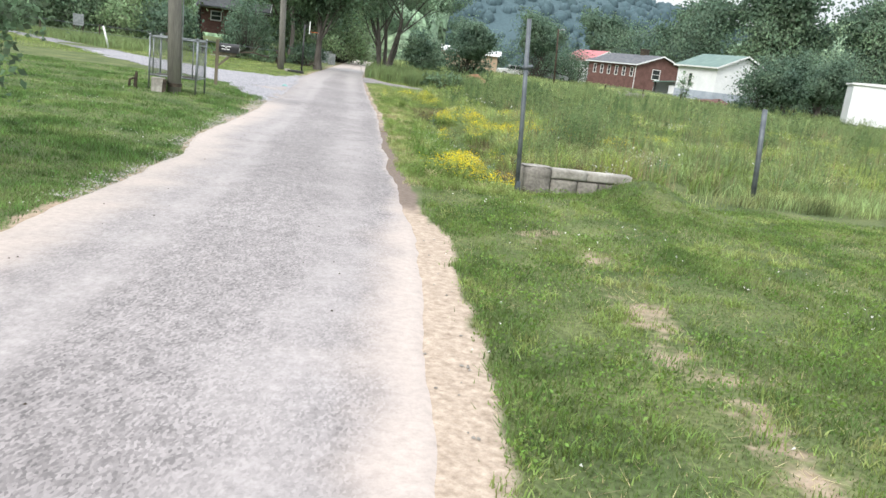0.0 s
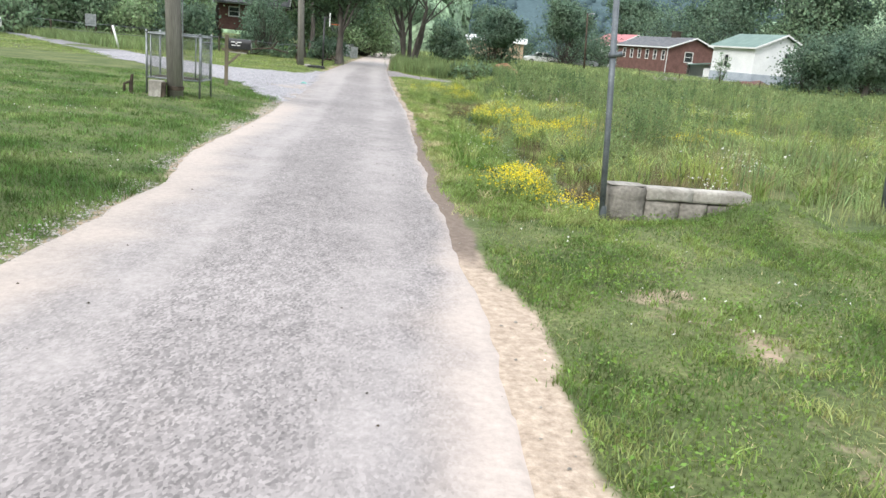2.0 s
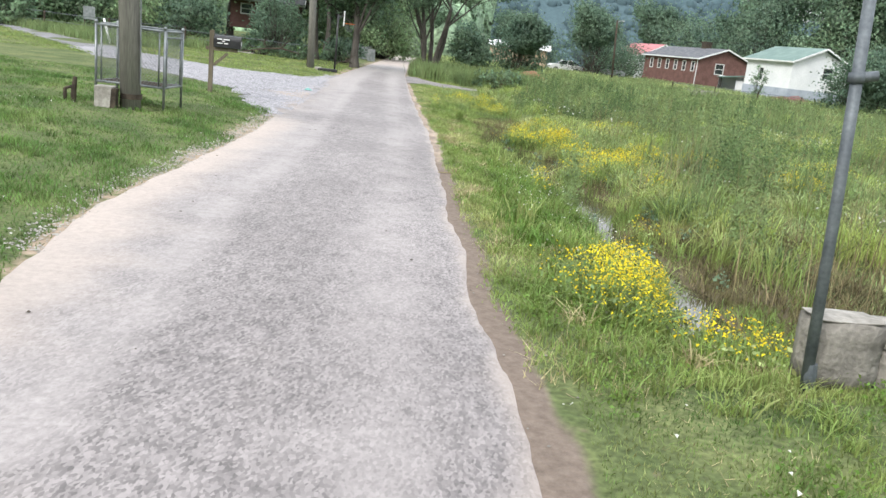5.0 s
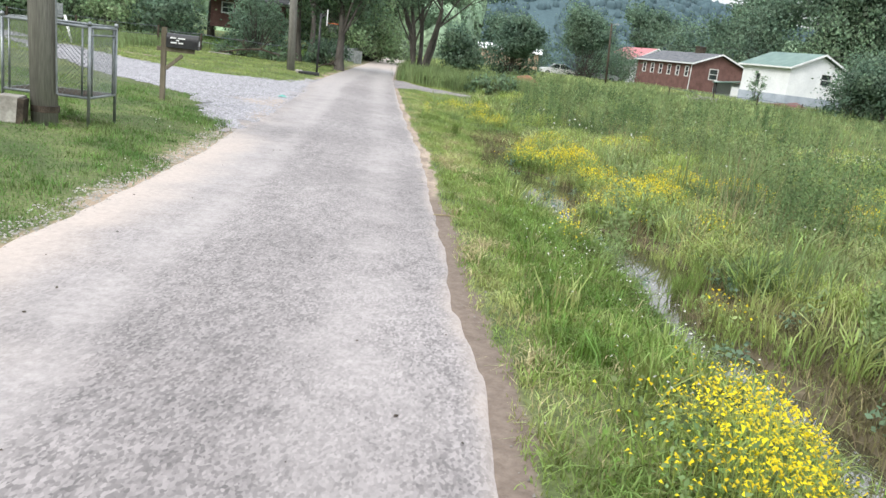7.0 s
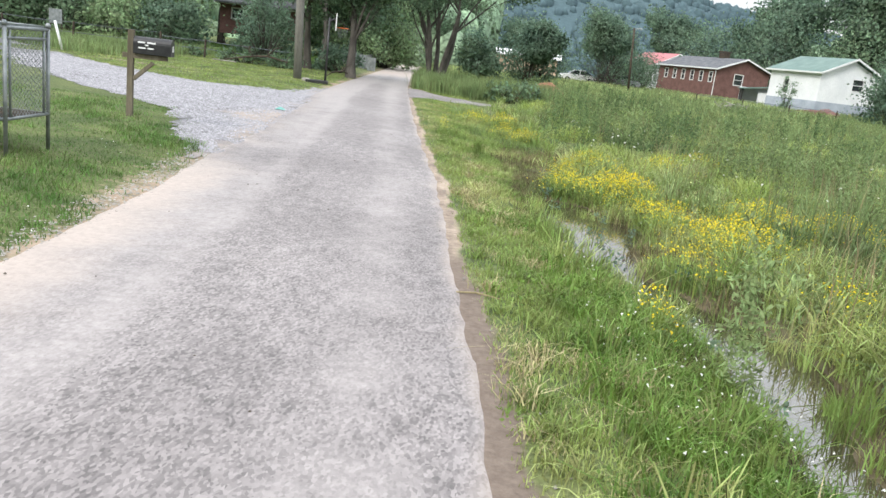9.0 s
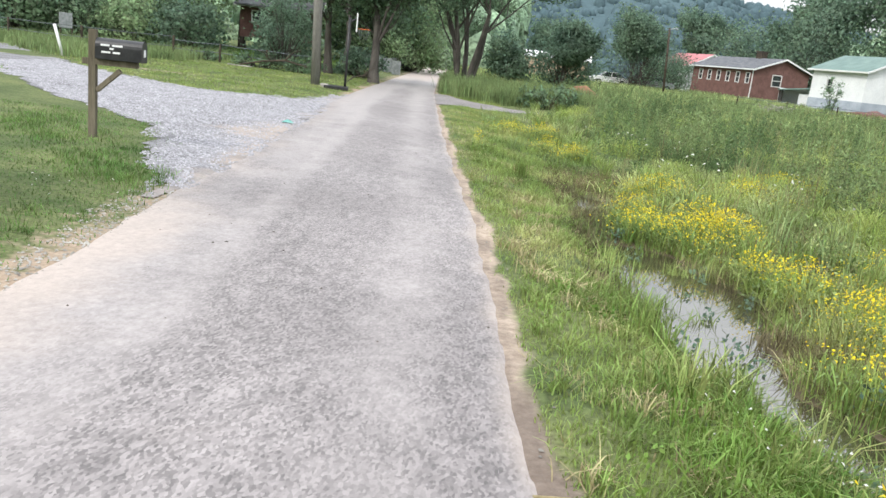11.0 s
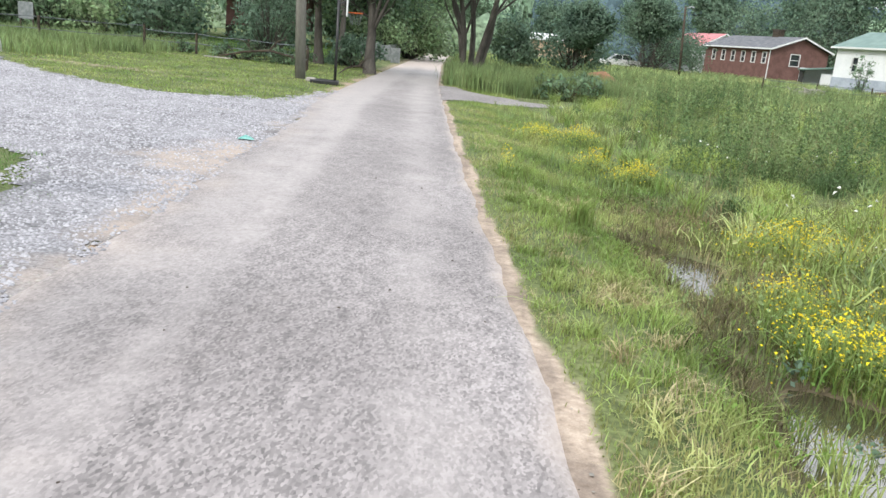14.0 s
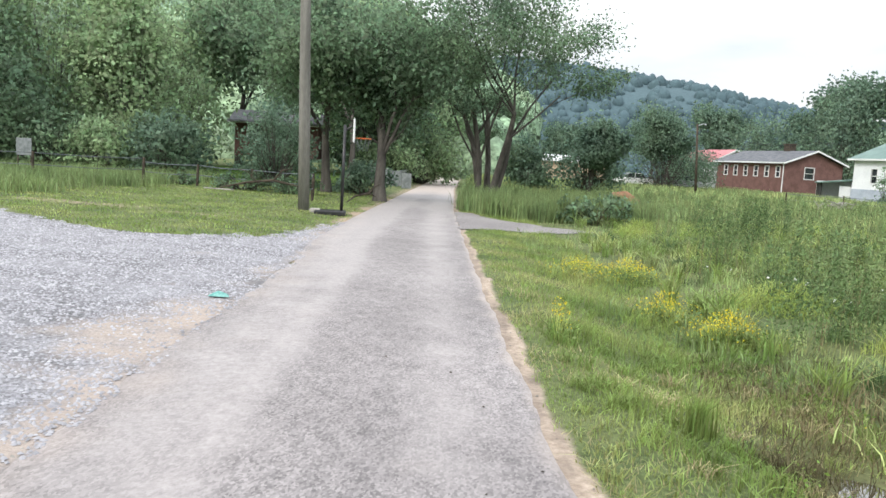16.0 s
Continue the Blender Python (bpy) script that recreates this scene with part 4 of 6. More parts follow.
def leafy_stalks(name, rng, x, y, height, spread, per, size, material, label):
    """Upright weeds: a thin stalk with narrow leaves all the way up, in tiers that narrow to the top."""
    tips = []
    for a, b, c, h in zip(x, y, ground_z(x, y), height * rng.uniform(0.55, 1.3, len(x))):
        dx, dy = rng.normal(0, 0.09, 2)
        tips += [(Vector((a + dx * k, b + dy * k, float(c) + h * k)), spread * (1.2 - 0.85 * k)) for k in (0.15, 0.28, 0.4, 0.52, 0.63, 0.74, 0.84, 0.92, 1.0)]
    return tagged(new(name, leaf_mesh(name, rng, tips, 1.0, per, size, material, droop=-0.7, slim=0.17, rounded=0.6, lift=1.4)), label, "weeds", kind="stuff")


STANDS = [(2.46, 23.3, 0.40), (2.9, 29.8, 0.5), (1.05, 19.0, 0.22), (3.3, 33.2, 0.6), (1.8, 39.5, 0.7), (2.7, 31.0, 0.55), (-0.42, 20.9, 0.07), (3.1, 35.7, 0.6), (0.8, 35.2, 0.4),
          (4.0, 32.0, 0.6), (6.2, 33.8, 0.8), (1.7, 37.3, 0.5), (4.4, 42.7, 0.9), (2.7, 45.2, 0.8), (1.0, 41.0, 0.6), (-0.05, 34.6, 0.25), (5.6, 50.4, 1.0), (3.6, 27.6, 0.45)]
lx, ly = scatter(rng, 55, 2.0, 20, 22, 58, lambda x, y, r: (y > 18 + 0.5 * x) & (wob(x, y, 0.09, 2.2) > -0.3))
STANDS += [(a, b, float(rng.uniform(0.3, 0.9))) for a, b in zip(lx, ly)]
sx = np.concatenate([rng.normal(a, q * 0.55, int(10 + 36 * q)) for a, b, q in STANDS])
_r2 = np.random.default_rng(19)
sy = np.concatenate([_r2.normal(b, q * 0.55, int(10 + 36 * q)) for a, b, q in STANDS])
pale = wob(sx, sy, 0.13, 6.2) > 0.1
leafy_stalks("weed_stands", rng, sx[~pale], sy[~pale], 1.0, 0.050, 9, 0.044, M_STALK, "stands of tall dark green leafy weeds in the meadow")
leafy_stalks("weed_stands", rng, sx[pale], sy[pale], 0.9, 0.050, 9, 0.044, M_REED, "stands of tall mid-green leafy weeds in the meadow")
lx, ly = scatter(rng, 900, 0.8, 18, 19.5, 46, field_of(0.18, 7.7, 0.0, 0.5))
leafy_stalks("leafy_weeds", rng, lx, ly, 0.55, 0.075, 5, 0.06, M_REED, "upright leafy weeds standing in the meadow")
lx, ly = scatter(rng, 1500, 2, 40, 36, 80, lambda x, y, r: r < ease(wob(x, y, 0.09, 5.3), -0.3, 0.5))
leafy_stalks("leafy_weeds", rng, lx, ly, 0.85, 0.14, 6, 0.10, M_REED, "tall leafy weeds in the far part of the meadow")
k = rng.random(len(fx)) < 0.11
broadleaf("wildflower_foliage", rng, fx[k], fy[k], 0.075, 9, 0.032, 0.13, M_MEADOW, "low dull green foliage under the yellow wildflowers")
lx, ly = scatter(rng, 4500, 0.6, 16, 19.5, 50, lambda x, y, r: meadow_keep(x, y, r * 0.22) & (wob(x, y, 0.3, 4.9) > 0.05))
broadleaf("meadow_weeds", rng, lx, ly, 0.10, 20, 0.026, 0.24, M_MEADOW, "leafy weeds among the meadow grass")


lx, ly = scatter(rng, 34, -1.0, 0.9, 17.5, 28, lambda x, y, r: np.abs(x - ditch_x(y) - 0.15) < 0.7)
broadleaf("ditch_weeds", rng, lx, ly, 0.05, 26, 0.038, 0.13, M_LEAF_DARK, "dark broad-leaved weeds standing in the puddles")


# ---- gravel stones ----
def stones(name, rng, x, y, size, material, label, category, lift=0.012):
    n = len(x)
    o = np.array([(1, 0, 0), (0, 1, 0), (-1, 0, 0), (0, -1, 0), (0, 0, 0.7)], float)
    s = size * rng.uniform(0.5, 1.4, n)
    v = o[None] * s[:, None, None] * rng.uniform(0.6, 1.3, (n, 5, 1))
    a = rng.uniform(0, 6.28, n)
    c, d = np.cos(a)[:, None], np.sin(a)[:, None]
    vx, vy = v[..., 0] * c - v[..., 1] * d, v[..., 0] * d + v[..., 1] * c
    z = np.maximum(ground_z(x, y), -0.012) + lift
    v = np.stack([vx + x[:, None], vy + y[:, None], v[..., 2] + z[:, None]], 2).reshape(-1, 3)
    tri = np.array([(0, 1, 4), (1, 2, 4), (2, 3, 4), (3, 0, 4)])
    f = (5 * np.arange(n)[:, None, None] + tri[None]).reshape(-1)
    return tagged(new(name, raw_mesh(name, v, f, 3, material)), label, category, kind="stuff")


lx, ly = scatter(rng, 260000, -16, -4.8, 25.5, 46, lambda x, y, r: inside(x + 0.45 * wob(x, y, 1.1, 2.0), y, DRIVE) & (x < left_edge(y) + 0.12) & (r < np.clip(31 / np.maximum(y, 31), 0, 1) * 0.6 * (1 - 0.7 * ease(sandy(x, y) + 0.45 * wob(x, y, 0.35, 6.1), 0.3, 0.7))))
stones("gravel_stones", rng, lx, ly, 0.017, M_STONE, "loose crushed limestone stones on the driveway", "gravel")
lx, ly = scatter(rng, 3000, -5.9, -0.6, 5, 40, lambda x, y, r: (np.abs(x - left_edge(y)) < 0.32 * r + 0.03) | (np.abs(x - right_edge(y) - 0.1) < 0.25 * r))
stones("roadside_pebbles", rng, lx, ly, 0.011, M_CONCRETE, "small pebbles and grit along the road edges", "pebbles", 0.006)
lx, ly = scatter(rng, 26000, -6.2, -4.2, 12, 31, lambda x, y, r: (np.abs(x - left_edge(y) + 0.10) < 0.28 * r) & (wob(x, y, 0.6, 3.0) > -0.5))
stones("edge_rubble", rng, lx, ly, 0.013, M_CAP, "crumbled asphalt and gravel along the broken road edge", "gravel", 0.004)
lx, ly = scatter(rng, 130, -5, -1.5, 6, 34, lambda x, y, r: (x > left_edge(y)) & (x < right_edge(y)))
stones("road_pebbles", rng, lx, ly, 0.010, M_DARKWOOD, "dark grit lying on the road", "pebbles", 0.022)


# ---- trees ----
def grow(r, base, way, length, radius, depth, segs, tips, spread=0.6, split=(2, 4), up=0.12):
    """Branches as chains of (points, radii); the ends take leaves."""
    pts, rad, p, d = [base.copy()], [radius], base.copy(), way.normalized()
    steps = 4
    for i in range(steps):
        d = (d + Vector((r.normal(0, 0.10), r.normal(0, 0.10), r.normal(0, 0.06) + up * 0.4))).normalized()
        p = p + d * (length / steps)
        pts.append(p.copy()), rad.append(radius * (1 - 0.45 * (i + 1) / steps))
    segs.append((pts, rad))
    if depth == 0:
        tips.append((p, length))
        tips.append((pts[2], length))
        return
    for _ in range(int(r.integers(split[0], split[1] + 1))):
        a = r.uniform(0, 6.28)
        side = Vector((math.cos(a), math.sin(a), r.uniform(-0.2, 0.5)))
        at = pts[int(r.integers(1 if depth < 4 else 2, 5))]
        grow(r, at, d + side * r.uniform(0.5, 1.2) * spread, length * r.uniform(0.6, 0.85), rad[-1] * r.uniform(0.55, 0.8), depth - 1, segs, tips, spread, split, up)
    if depth <= 2:
        tips.append((p, length * 0.8))


def tree(name, x, y, seed, stems, length, radius, depth, per, leaf, sigma, material, label, category="tree", spread=0.6, lean=0.25, split=(2, 4), up=0.12, group=""):
    r = np.random.default_rng(seed)
    segs, tips = [], []
    for k in range(stems):
        a = 6.28 * k / stems + r.uniform(-0.4, 0.4)
        way = Vector((math.cos(a) * lean, math.sin(a) * lean, 1)) if stems > 1 else Vector((r.normal(0, lean * 0.3), r.normal(0, lean * 0.3), 1))
        off = Vector((math.cos(a), math.sin(a), 0)) * (0.0 if stems == 1 else radius * 1.1)
        grow(r, off + Vector((0, 0, -0.1)), way, length, radius, depth, segs, tips, spread, split, up)
    ob = thing(name, pose(x, y, gz(x, y)), label, category, group)
    trunk, limbs = Geo(), Geo()
    for i, (pts, rad) in enumerate(segs):
        big = rad[0] > radius * 0.5
        if big and i == 0:
            rad = [rad[0] * 1.35] + rad[1:]
        (trunk.tube(pts, rad, 9, caps=False) if big else limbs.tube(pts[::2], rad[::2], 5, caps=False))
    part("trunk", trunk, M_BARK, ob, smooth=True)
    if limbs.v:
        part("branchwork", limbs, M_BARK, ob, smooth=True)
    crown = new("crown", leaf_mesh("crown", r, tips, sigma, per, leaf, material, rounded=0.88, lift=0.6))
    crown.parent = ob
    return ob


def bush(name, x, y, w, h, seed, n, leaf, material, label, category="bush", d=None):
    """A shrub: several stems from the ground and leaves in lumps of uneven size."""
    r = np.random.default_rng(seed)
    d = d or w
    tips, stems = [], Geo()
    for _ in range(max(10, int(16 * w))):
        a, q = r.uniform(0, 6.28), math.sqrt(r.uniform(0, 1))
        zz = h * r.uniform(0.12, 1.0) * (1 - 0.45 * q * q)
        p = Vector((math.cos(a) * q * w / 2, math.sin(a) * q * d / 2, zz))
        tips.append((p, r.uniform(0.5, 1.2)))
        stems.tube([Vector((p.x * 0.15, p.y * 0.15, -0.05)), Vector((p.x * 0.6, p.y * 0.6, zz * 0.6)), p], [0.03, 0.02, 0.006], 4, caps=False)
    ob = thing(name, pose(x, y, gz(x, y)), label, category)
    part("framework", stems, M_BARK, ob)
    crown = new("foliage", leaf_mesh("foliage", r, tips, 0.22 * min(w, h) / 1.6, max(20, n // len(tips)), leaf, material, rounded=0.88, lift=0.6))
    crown.parent = ob
    return ob


tree("spreading_tree", -3.75, 58.5, 24, 5, 4.1, 0.15, 4, 64, 0.10, 0.26, M_LEAF, "multi-stemmed spreading tree with sparse feathery leaves beside the road", spread=0.95, lean=0.28, split=(2, 3), up=0.05)
shade_a = tree("shade_tree", -7.9, 57.5, 31, 1, 3.6, 0.24, 4, 36, 0.16, 0.45, M_LEAF, "tall leafy roadside tree with a thick dark trunk", spread=0.85, split=(3, 4), lean=0.4, up=0.06)
shade_b = tree("shade_tree", -10.6, 60.0, 33, 1, 3.4, 0.22, 4, 36, 0.16, 0.45, M_LEAF, "tall leafy tree with low branches behind a fence", spread=0.9, split=(3, 4), up=0.02)
round_a = tree("round_tree", 3.0, 82, 41, 1, 1.9, 0.20, 4, 30, 0.18, 0.50, M_LEAF_DARK, "small round leafy tree standing in the field", spread=0.8, split=(3, 4), up=0.08)
round_b = tree("round_tree", -1.2, 84, 43, 1, 1.7, 0.17, 4, 24, 0.18, 0.45, M_LEAF, "small open-crowned tree standing in the field", spread=0.9, split=(2, 4), up=0.06)
broad_a = tree("broad_tree", 14.2, 112, 45, 1, 3.2, 0.28, 4, 44, 0.24, 0.52, M_LEAF_DARK, "broad dense leafy tree beside parked cars", spread=0.8, split=(3, 4), up=0.10)
wood_a = tree("woodland_tree", -12.6, 76, 51, 1, 4.2, 0.22, 4, 34, 0.26, 0.50, M_LEAF, "tall woodland tree at the foot of the hillside", spread=0.75, split=(3, 4), group="woodland behind the fence", up=0.04)
wood_b = tree("woodland_tree", -27, 72, 53, 1, 3.8, 0.20, 4, 34, 0.26, 0.50, M_LEAF_LIGHT, "tall light green woodland tree at the foot of the hillside", spread=0.75, split=(3, 4), group="woodland behind the fence", up=0.04)
yard_dark = tree("yard_tree", 31.5, 76, 61, 1, 2.6, 0.26, 4, 50, 0.20, 0.60, M_LEAF_DARK, "large dense dark-leaved tree beside the white house", spread=1.0, split=(3, 4), up=0.03)
r_ = np.random.default_rng(77)
for k, (tx, ty, s) in enumerate([(-33, 72, 1.1), (-23, 86, 1.3), (-14, 86, 1.2), (-46, 76, 1.2), (-16, 104, 1.3), (-7.5, 128, 1.1),
                                 (-15, 122, 1.0), (-3, 140, 1.2), (-12, 150, 1.3)]):
    copy_thing(wood_a if k % 2 else wood_b, pose(tx, ty, gz(tx, ty), 0, 0, float(r_.uniform(0, 360))) @ Matrix.Scale(s, 4))
for k, (tx, ty, s, src) in enumerate([(20, 152, 1.2, broad_a), (6, 148, 1.0, broad_a), (47, 150, 2.1, broad_a), (56, 136, 2.4, broad_a), (66, 126, 2.1, broad_a), (36, 172, 1.7, broad_a),
                                      (47, 108, 1.2, yard_dark), (38.5, 84, 1.1, yard_dark), (60, 100, 1.4, yard_dark), (-1, 165, 1.3, broad_a)]):
    copy_thing(src, pose(tx, ty, gz(tx, ty), 0, 0, float(r_.uniform(0, 360))) @ Matrix.Scale(s, 4))

for k, (bx, by, bw, bh) in enumerate([(-14.5, 92, 7, 9), (-24, 71, 7, 10), (-30.5, 66, 6.5, 9), (-37, 69, 8, 11), (-44, 66, 8, 11), (-12, 84, 6, 11), (-28, 86, 8, 14), (-32, 76, 9, 15), (-42, 80, 10, 16), (-9.5, 88, 6, 9), (-53, 70, 9, 13)]):
    bush("leafy_tree", bx, by, bw, bh, 80 + k, 9000, 0.25, (M_LEAF_LIGHT, M_LEAF_LIGHT, M_LEAF)[k % 3], "full-foliaged tree leafy to the ground at the wood's edge", "tree")
for k, (bx, by, bw, bh) in enumerate([(42, 91, 7, 7), (30.0, 77.5, 4.5, 5.5), (48, 98, 8, 9), (52, 84, 8, 9), (24, 140, 7, 6), (10, 140, 7, 6)]):
    bush("leafy_tree", bx, by, bw, bh, 100 + k, 5200, 0.19, M_LEAF_DARK, "dense dark tree leafy to the ground near the houses", "tree")
for k, (bx, by, bw, bh) in enumerate([(44, 142, 14, 14), (54, 133, 14, 16), (38, 152, 12, 12), (65, 122, 14, 17), (74, 110, 14, 16)]):
    bush("hedgerow_tree", bx, by, bw, bh, 140 + k, 9000, 0.36, (M_LEAF_DARK, M_LEAF)[k % 2], "tall leafy tree in the wooded belt behind the houses", "tree")
bush("sapling", 27.5, 92, 1.5, 3.6, 151, 1100, 0.13, M_LEAF, "thin leafy sapling in front of the white house", "tree")
bush("low_branches", -13.4, 62, 3.0, 4.2, 71, 3600, 0.13, M_LEAF_DARK, "low leafy branches drooping behind the fence")
bush("low_branches", -14.5, 67, 2.8, 4.6, 74, 3600, 0.16, M_LEAF_DARK, "drooping leafy branches in front of a cottage")
bush("low_branches", -9.2, 61.5, 2.6, 1.6, 72, 1500, 0.16, M_LEAF_DARK, "low leafy undergrowth beneath a roadside tree")
for bx, by, bw, bh, sd in ((3.0, 82.6, 4.2, 5.6, 121), (-1.2, 84.5, 3.4, 4.6, 122), (14.2, 112.8, 8.0, 8.0, 123), (18.5, 121, 6.0, 5.5, 124)):
    bush("field_tree", bx, by, bw, bh, sd, 4200, 0.20, M_LEAF_DARK, "dense leafy tree with low foliage standing in the field", "tree")
bush("light_bush", -23.0, 65, 3.6, 3.0, 3, 2600, 0.20, M_LEAF_LIGHT, "rounded light green bush behind the fence")
bush("dark_bush", -19.8, 65, 3.8, 3.2, 4, 3200, 0.20, M_LEAF_DARK, "rounded dark green bush behind the fence")
bush("fence_brush", -13.2, 56.9, 2.6, 0.8, 5, 900, 0.10, M_LEAF, "low brush and brambles grown through a fence", d=0.8)
bush("fence_brush", -11.2, 56.6, 2.0, 0.9, 6, 900, 0.10, M_LEAF, "low brush and brambles grown through a fence", d=0.8)
bush("fence_brush", -16.0, 57.4, 1.6, 0.5, 7, 500, 0.10, M_LEAF, "low brush and brambles grown through a fence", d=0.7)
bush("weed_bush", 0.1, 53.5, 2.6, 1.1, 8, 1500, 0.12, M_LEAF, "leafy green weed bush at the corner of the side road")
bush("weed_bush", 1.9, 57.5, 1.6, 0.8, 9, 700, 0.12, M_LEAF_DARK, "leafy green weed bush near a heap of red clay")
tree("overhanging_tree", -6.55, 12.6, 91, 1, 1.25, 0.07, 3, 60, 0.075, 0.36, M_LEAF, "young leafy tree with low drooping branches over the lawn", spread=1.0, split=(3, 4), up=-0.02)
for bx, by, bw, bh, sd in ((-11, 82, 5, 3.4, 68), (-27, 76, 6, 3.6, 69), (-10.5, 96, 6, 4, 70), (-6, 136, 9, 5, 73), (-28.5, 58, 4, 2.2, 61), (-33, 61, 5, 3.0, 62), (-26.5, 66, 4, 3.4, 63), (-38, 66, 6, 4, 65)):
    bush("undergrowth_bush", bx, by, bw, bh, sd, 3000, 0.20, M_LEAF if sd % 2 else M_LEAF_LIGHT, "tangled green undergrowth at the edge of the wood")


# ---- wooded hills ----
def hill(name, az, radius, height, depth, material, n, size, label, seed, leaves=0):
    """A wooded slope: azimuths in degrees (0 ahead, positive right) from the middle of the walk, with the ridge's height at each."""
    r = np.random.default_rng(seed)
    A = np.linspace(az[0], az[-1], 60)
    Hh = np.interp(A, az, height)
    U = np.linspace(0, 1, 14)
    a2, u2 = np.meshgrid(np.radians(A), U)
    rr = radius + depth * u2
    hh = Hh[None, :] * np.sin(u2 * np.pi / 2) - 1.0 + 2.0 * wob(a2 * 40, u2 * 8, 0.2, seed) * u2
    v = np.stack([-2 + rr * np.sin(a2), 15 + rr * np.cos(a2), hh], 2).reshape(-1, 3)
    i = (np.arange(13)[:, None] * 60 + np.arange(59)[None, :]).ravel()
    ob = new(name, raw_mesh(name, v, np.stack([i, i + 1, i + 61, i + 60], 1), 4, material, True))
    tagged(ob, label, "hill", kind="structure")
    ang, u = np.radians(r.uniform(az[0], az[-1], n)), r.uniform(0, 1.0, n) ** 0.8
    rad = radius + depth * u
    top = np.interp(np.degrees(ang), az, height) * np.sin(u * np.pi / 2) - 1.0
    c = np.stack([-2 + rad * np.sin(ang), 15 + rad * np.cos(ang), top], 1)
    cs = size * r.uniform(0.5, 1.4, (n, 1, 1)) * (0.8 if leaves else 1.0)
    bm = bmesh.new()
    bmesh.ops.create_icosphere(bm, subdivisions=2, radius=1.0)
    bv, bf = np.array([q.co[:] for q in bm.verts]), np.array([[q.index for q in f.verts] for f in bm.faces])
    bm.free()
    lump = r.uniform(0.80, 1.20, (n, len(bv), 1))
    vv = c[:, None, :] + bv[None] * cs * lump * np.array([1, 1, 1.35])
    ff = (len(bv) * np.arange(n)[:, None, None] + bf[None]).reshape(-1)
    w = new(name + "_woods", raw_mesh(name + "_woods", vv.reshape(-1, 3), ff, 3, material, True))
    tagged(w, "distant tree crowns covering the " + label.split()[-1], "woods", kind="stuff")
    if leaves:
        crowns = [(Vector(p), float(q)) for p, q in zip(c + np.array([0, 0, 0.5]), cs[:, 0, 0])]
        w = new(name + "_foliage", leaf_mesh(name + "_foliage", r, crowns, 0.62, leaves, 0.75, material, rounded=0.8))
        tagged(w, "leafy crowns of the trees on the " + label.split()[-1], "woods", kind="stuff")


hill("near_hill", (-75, -50, -30, -18, -8, -3, 1), 105, (62, 64, 62, 54, 36, 26, 16), 120, M_HILL, 1700, 3.6, "steep wooded hillside", 3, 90)
# The ridge's haze is only its material's bluish tint.
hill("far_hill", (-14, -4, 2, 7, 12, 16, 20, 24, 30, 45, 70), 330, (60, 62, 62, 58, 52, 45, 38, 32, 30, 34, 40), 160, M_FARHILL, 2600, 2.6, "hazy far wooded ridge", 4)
hill("right_hill", (19, 22, 26, 30, 34, 45, 70, 100), 165, (4, 10, 18, 24, 28, 34, 36, 34), 80, M_HILL, 500, 4.5, "dark wooded rise", 5, 60)
hill("rear_hill", (100, 140, 180, 220, 285), 200, (26, 24, 22, 26, 40), 80, M_HILL, 250, 8.0, "wooded rise", 6)


# ---- poles, posts, cage, mailbox ----
def utility_pole(x, y, height, r0, dx, label):
    ob = thing("utility_pole", pose(x, y, gz(x, y)), label, "utility pole")
    part("pole", Geo().tube([(0, 0, -0.2), (dx * 0.3, 0, height * 0.3), (dx * 0.65, 0, height * 0.65), (dx, 0, height)], [r0 * 1.04, r0, r0 * 0.88, r0 * 0.75], 16), M_WOODPOLE, ob, smooth=True)
    part("cross_arm", Geo().box(dx - 1.1, -0.16, height - 0.7, dx + 1.1, -0.05, height - 0.58), M_WOODPOLE, ob)
    for sx in (-1.0, -0.45, 0.45, 1.0):
        part("insulator", Geo().tube([(dx + sx, -0.1, height - 0.58), (dx + sx, -0.1, height - 0.5), (dx + sx, -0.1, height - 0.42)], [0.03, 0.05, 0.02], 8), M_GALV, ob)
    return ob


pole_near = utility_pole(-7.2, 24.2, 9.0, 0.155, -0.3, "weathered grey wooden utility pole beside a wire cage")
part("ground_wire", Geo().tube([(0.16, -0.03, 0.4), (0.13, -0.03, 2.6)], 0.012, 6), M_GALV, pole_near, "thin grey ground wire")
part("band", Geo().tube([(0, 0, 0.16), (0, 0, 0.24)], 0.172, 16), M_DARKWOOD, pole_near, "dark strap round the foot")
pole_far = utility_pole(-8.75, 48.6, 9.5, 0.16, -0.30, "weathered grey wooden utility pole at the road's edge")


def wire(p, q, sag, label):
    pts = [Vector(p).lerp(Vector(q), k / 10) - Vector((0, 0, sag * 4 * (k / 10) * (1 - k / 10))) for k in range(11)]
    ob = part("overhead_cable", Geo().tube(pts, 0.016, 5), M_WIRE, None)
    return tagged(ob, label, "cable")


for sx in (-1.0, 1.0):
    wire((-7.5 + sx, 24.1, 8.6), (-9.05 + sx, 48.5, 9.1), 0.25, "dark overhead cable between two utility poles")

